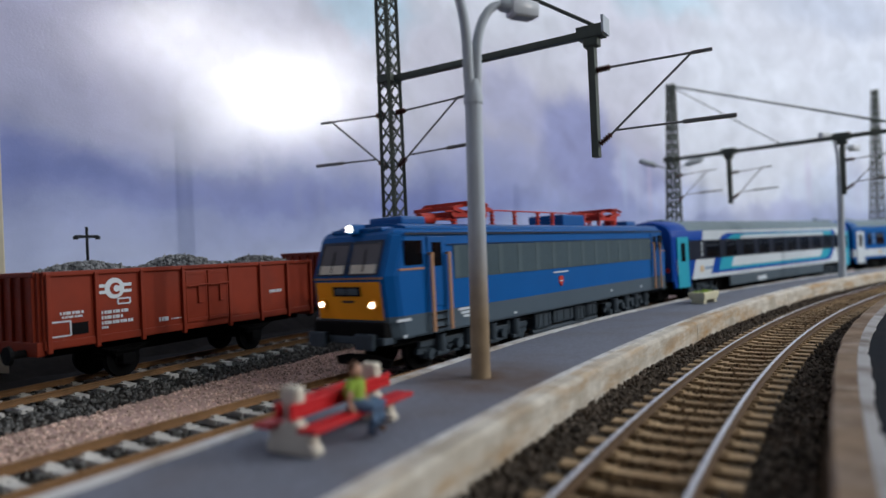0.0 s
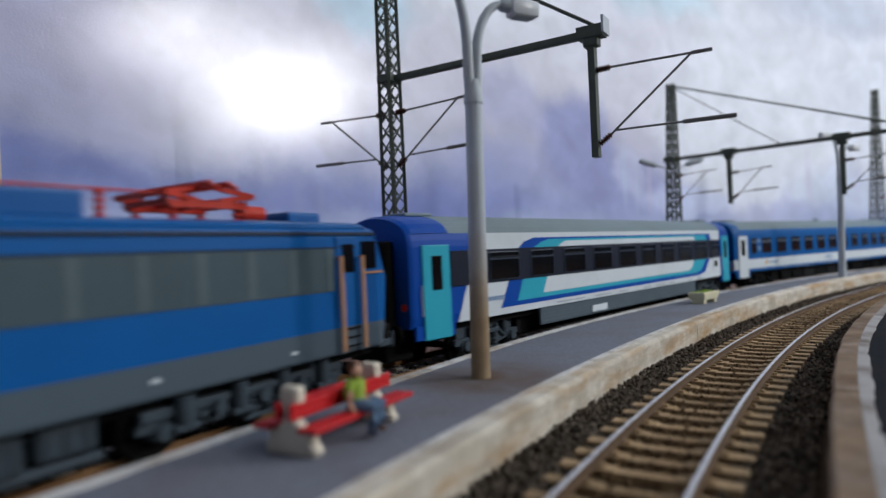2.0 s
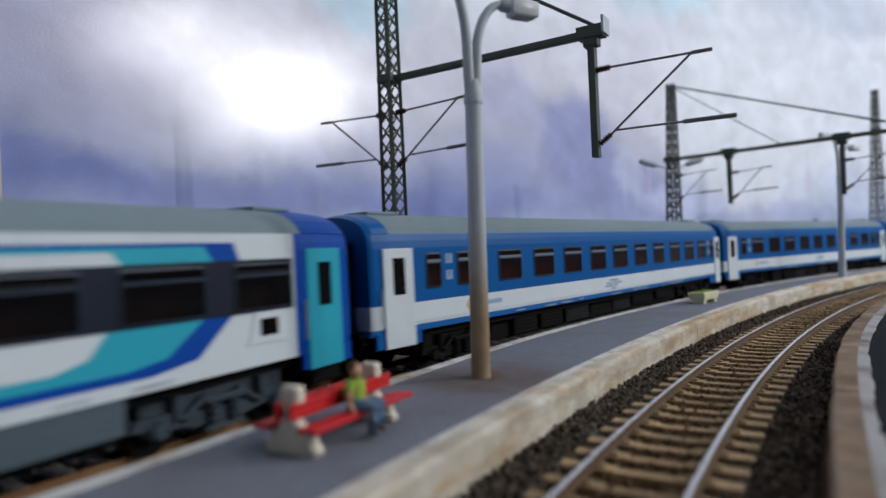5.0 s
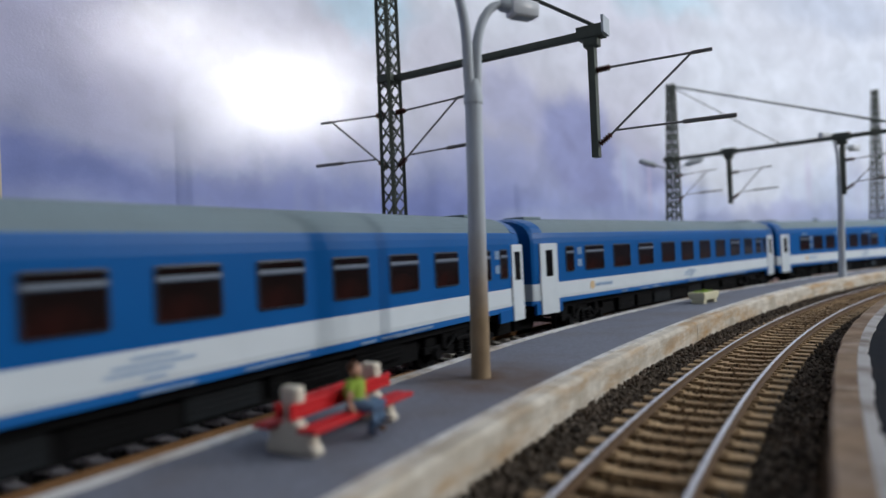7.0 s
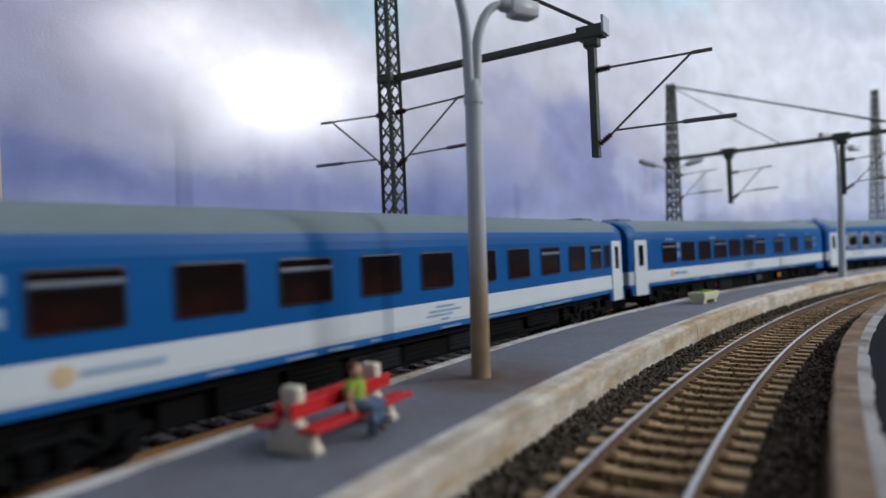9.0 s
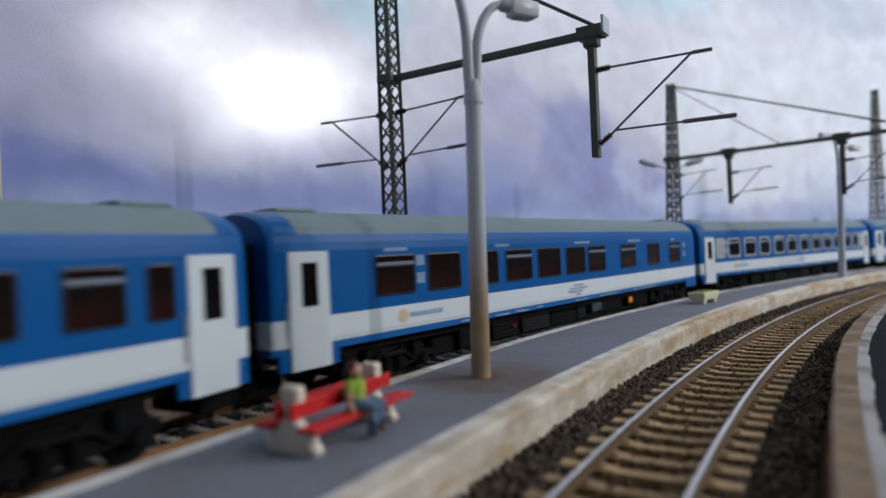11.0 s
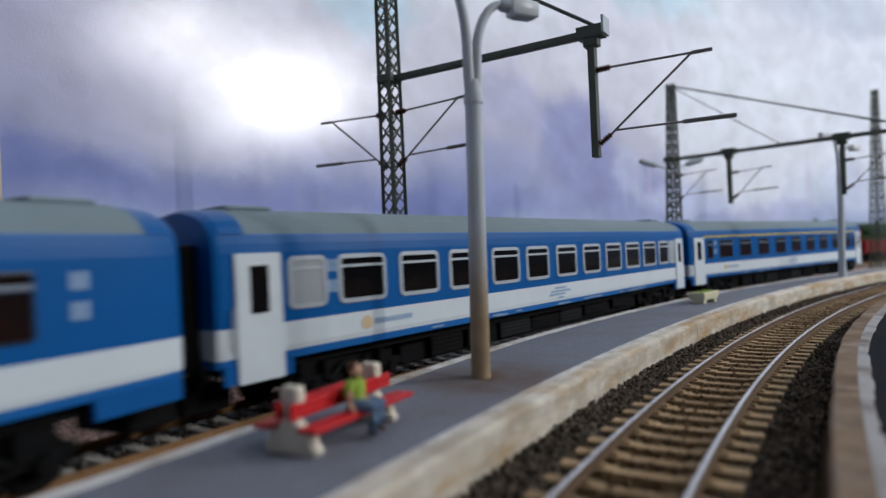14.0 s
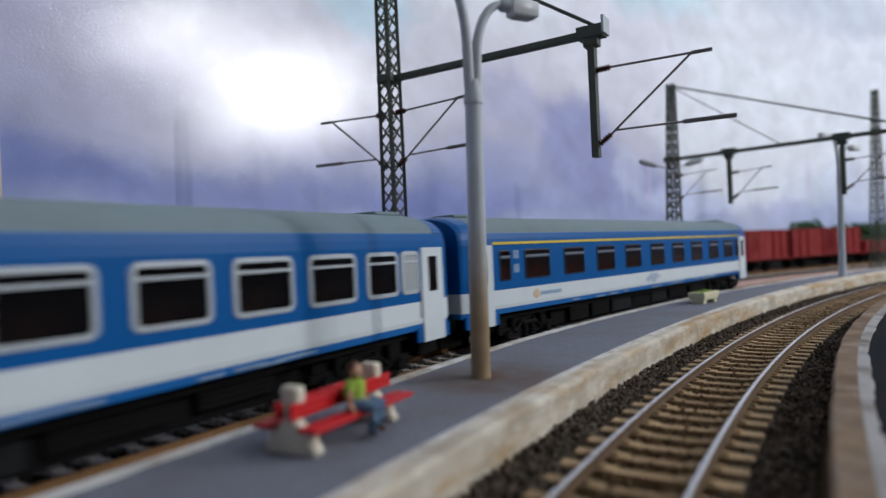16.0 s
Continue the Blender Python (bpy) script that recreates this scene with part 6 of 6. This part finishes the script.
    part("underframe", bm, M["black"], t)
    # tanks and battery boxes between the bogies
    for sd in (-1, 1):
        for x0, x1, z0 in ((-2.3, -1.25, 0.45), (-1.1, 0.35, 0.52), (0.5, 1.3, 0.42), (1.45, 2.3, 0.5)):
            bm = B()
            box(bm, x0, x1, sd * 0.78 - 0.42, sd * 0.78 + 0.42, z0, 0.98, 0.07)
            for k in range(3):
                x = x0 + (k + 0.5) * (x1 - x0) / 3
                box(bm, x - 0.04, x + 0.04, sd * 1.21 - 0.02, sd * 1.21 + 0.03, z0 + 0.08, 0.92)
            part("equipment_box", bm, M["bogie"], t, "blue-grey ribbed equipment box")
        bm = B()
        cyl(bm, (-2.4, sd * 1.05, 0.36), (2.4, sd * 1.05, 0.36), 0.1, seg=10)
        part("air_pipe", bm, M["bogie"], t, "", True)
    # roof line with insulators
    bm = B()
    for y in (-0.55, ):
        cyl(bm, (-4.0, y, 4.42), (4.0, y, 4.42), 0.024)
    part("roof_line", bm, M["panto"], t, "red high-voltage roof line")
    for x in (-3.6, -2.27, -0.75, 0.3, 2.85):
        bm = B()
        insulator(bm, (x, -0.55, 3.94), (x, -0.55, 4.44), 0.10, 4)
        part("roof_insulator", bm, M["panto"], t, "red ribbed insulator", True)
    for sd in (-1, 1):
        bm = B()
        plate(bm, [(-0.95 + a, 1.98 + b) for a, b in ((-0.14, 0.17), (0.14, 0.17), (0.14, -0.04), (0.0, -0.18), (-0.14, -0.04))], sd * 1.47 - 0.02, sd * 1.47 + 0.01)
        part("shield", bm, M["panto"], t, "small red shield emblem")
    bm = B()
    for sd in (-1, 1):
        box(bm, -1.45, -0.45, sd * 1.473 - 0.012, sd * 1.473 + 0.012, 2.27, 2.32)
        box(bm, -1.07, -0.83, sd * 1.484 - 0.008, sd * 1.484 + 0.008, 1.97, 2.01)
        for (x, z, w) in ((-6.75, 1.57, 0.95), (-6.65, 1.47, 0.75), (-6.55, 1.37, 0.45), (-9.2, 1.52, 0.5), (-9.0, 1.12, 0.12), (3.0, 1.35, 0.15), (-4, 1.2, 0.15), (6, 1.3, 0.15)):
            box(bm, x, x + w, sd * 1.473 - 0.012, sd * 1.473 + 0.012, z - 0.035, z + 0.035)
    tagged(part("lettering", bm, M["white"], t, "illegible white lettering bars"), kind="stuff")
    return t


def pantograph(t, e):
    """A lowered diamond pantograph on its insulators."""
    x0 = e * 4.9
    bm = B()
    bar(bm, (x0 - 0.85, -0.6, 4.24), (x0 + 0.85, -0.6, 4.24), 0.14)
    p = part("pantograph", bm, M["panto"], t, "folded bright red pantograph")
    bm = B()
    bar(bm, (x0 - 0.85, 0.6, 4.24), (x0 + 0.85, 0.6, 4.24), 0.14)
    part("frame_bar", bm, M["panto"], p)
    for x in (-0.85, 0.85, -0.28, 0.28):
        bm = B()
        bar(bm, (x0 + x, -0.66, 4.28), (x0 + x, 0.66, 4.28), 0.10)
        part("cross_bar", bm, M["panto"], p)
    for sx in (-1, 1):
        bm = B()
        for y in (-0.6, 0.6):
            bar(bm, (x0 + sx * 0.28, y, 4.32), (x0 + sx * 0.98, y * 1.2, 4.42), 0.10)
        bar(bm, (x0 + sx * 0.98, -0.72, 4.42), (x0 + sx * 0.98, 0.72, 4.42), 0.10)
        part("lower_arm", bm, M["panto"], p)
        bm = B()
        for y in (-0.72, 0.72):
            bar(bm, (x0 + sx * 0.98, y, 4.43), (x0 + sx * 0.2, y * 0.85, 4.55), 0.085)
        part("upper_arm", bm, M["panto"], p)
        bm = B()
        bar(bm, (x0 + sx * 0.22, -0.95, 4.60), (x0 + sx * 0.22, 0.95, 4.60), 0.11)
        for y in (-1, 1):
            bar(bm, (x0 + sx * 0.22, y * 0.93, 4.60), (x0 + sx * 0.22, y * 1.15, 4.48), 0.08)
        part("contact_strip", bm, M["panto"], p)
    bm = B()
    cyl(bm, (x0 + e * 1.15, -0.1, 4.14), (x0 + e * 1.75, -0.1, 4.14), 0.17, seg=14)
    part("air_cylinder", bm, M["panto"], p, "orange-red air cylinder", True)
    for x in (-0.72, 0.72):
        for y in (-0.55, 0.55):
            bm = B()
            insulator(bm, (x0 + x, y, 3.92), (x0 + x, y, 4.24), 0.12, 3)
            part("insulator", bm, M["panto"], p, "", True)


GRILLE = mat("grille_grey", (0.058, 0.090, 0.108), 0.5, vary=0.1, bump=0.03)
GRILLE2 = mat("grille_post_grey", (0.078, 0.112, 0.126), 0.5, vary=0.1, bump=0.03)
loco = locomotive()
coaches = [
    swoosh_coach(),
    blue_coach([(2.15, 2.75), (3.43, 4.62), (5.38, 6.6), (7.33, 8.57), (9.27, 10.5), (11.2, 12.42), (13.1, 14.36), (15.1, 16.3), (17.08, 18.26), (19.0, 20.2), (20.92, 22.1), (22.72, 23.95), (24.55, 25.08)], 2.23, 3.15,
               "blue coach with white band and barred windows", M["frame_dark"], M["glass_brown"], "all", pictograms=(2.95, 24.25), rear_at=(25.36, 26.14)),
    blue_coach([(2.2, 2.75), (3.5, 4.9), (5.65, 7.06), (7.77, 9.16), (10.0, 11.39), (12.12, 13.5), (14.26, 15.65), (16.35, 17.72), (18.5, 19.9), (20.65, 22.05), (22.6, 23.6), (23.95, 24.5)], 2.24, 3.17,
               "blue coach with white band and plain dark windows", M["frame_dark"], M["glass_brown"], (0, 1, 3, 8, 10), pictograms=(3.0,)),
    blue_coach([(3.05, 4.44), (4.91, 6.31), (6.73, 8.11), (8.5, 10.0), (10.35, 11.85), (12.25, 13.68), (13.92, 15.38), (16.8, 18.3), (19.6, 21.03), (22.3, 23.7)], 2.18, 3.15,
               "blue buffet coach with widely spaced dark windows", M["frame_dark"], M["glass_brown"], (0, 3, 6, 7, 9), rear_door=False, pictograms=(4.52, 24.2), captions=((3.4, 0.8), (8.0, 0.75), (12.9, 1.2), (17.6, 1.3), (22.6, 0.5))),
    blue_coach([(round(a - 0.05, 2), round(b + 0.03, 2)) for a, b in [(1.87, 2.79), (3.19, 4.58), (5.13, 6.54), (7.06, 8.45), (9.06, 10.47), (10.95, 12.3), (12.89, 14.29), (14.87, 16.24), (16.81, 18.2), (18.72, 20.12), (20.62, 22.05), (22.5, 23.66), (23.87, 24.6)]], 2.14, 3.21,
               "blue coach with rounded white window frames and white doors", M["frame_white"], M["glass"], "all", rounded=True, frosted=(0, 12), pictograms=(2.85,)),
    blue_coach([(2.0, 2.57), (3.35, 4.82), (5.75, 7.14), (8.1, 9.51), (10.47, 11.89), (12.88, 14.28), (15.24, 16.6), (17.54, 18.95), (19.95, 21.31), (22.2, 23.6), (24.1, 24.6)], 2.18, 3.13,
               "blue last coach with thin yellow line above windows", M["frame_dark"], M["glass_brown"], "all", line=True, pictograms=(2.75,)),
]


def underfloor_fittings(t):
    """A yellow-orange cover, grey boxes and a red valve handle under the buffet coach."""
    for u, w, z0, z1, m, name, label in ((18.05, 0.3, 0.70, 0.92, "orange", "cover_plate", "yellow-orange cover plate"), (14.6, 0.8, 0.66, 0.96, "bogie", "battery_box", "grey box with pale marks"), (9.2, 0.08, 0.74, 0.82, "panto", "valve_handle", "red valve handle")):
        bm = B()
        box(bm, u - 13.2, u - 13.2 + w, -1.16, -1.06, z0, z1, 0.02)
        part(name, bm, M[m], t, label)


underfloor_fittings(coaches[3])


# ---- the train's run ----
TRAIN_O, TRAIN_Z, TRAIN_LEAN = -0.13, -0.06, -0.4


def body_pose(mid, pivot):
    """A vehicle whose bogies stand on the arc on both sides of mid, leaning a little outwards."""
    a, b = at(mid - pivot, TRAIN_O, TRAIN_Z), at(mid + pivot, TRAIN_O, TRAIN_Z)
    d = b - a
    return kpose((a + b) / 2, math.degrees(math.atan2(d.y, d.x)), TRAIN_LEAN)


def train_front(t):
    """Where the first coach begins along the track, at t seconds."""
    w = t - 0.000481 * (t - 8) ** 2 - 0.0000296 * (t - 8) ** 3
    return 103.486 - 9.4475 * w


def motions():
    times = [i * 0.5 for i in range(33)]
    walk(loco, [(t, body_pose(train_front(t - 0.04 * (t % 1)) - 26.97 + 16.78, 5.4)) for t in times])
    shift = (0.18, 0.10, 0.05, -0.16, -0.28, -0.42)
    for i, c in enumerate(coaches):
        walk(c, [(t, body_pose(train_front(t - 0.04 * (t % 1)) + 26.97 * i + 13.2 + shift[i], 9.5)) for t in times])
    # the wheels roll
    beats = [i / 15.0 for i in range(241)]
    for c in (loco, *coaches):
        for bogie in [o for o in c.children if o.name.startswith("bogie")]:
            for axle in bogie.children:
                x, z = axle.matrix_basis.translation.x / K, axle.matrix_basis.translation.z / K
                walk(axle, [(t, kpose((x, 0, z), ry=-math.degrees((train_front(0) - train_front(t)) / z))) for t in beats])


motions()
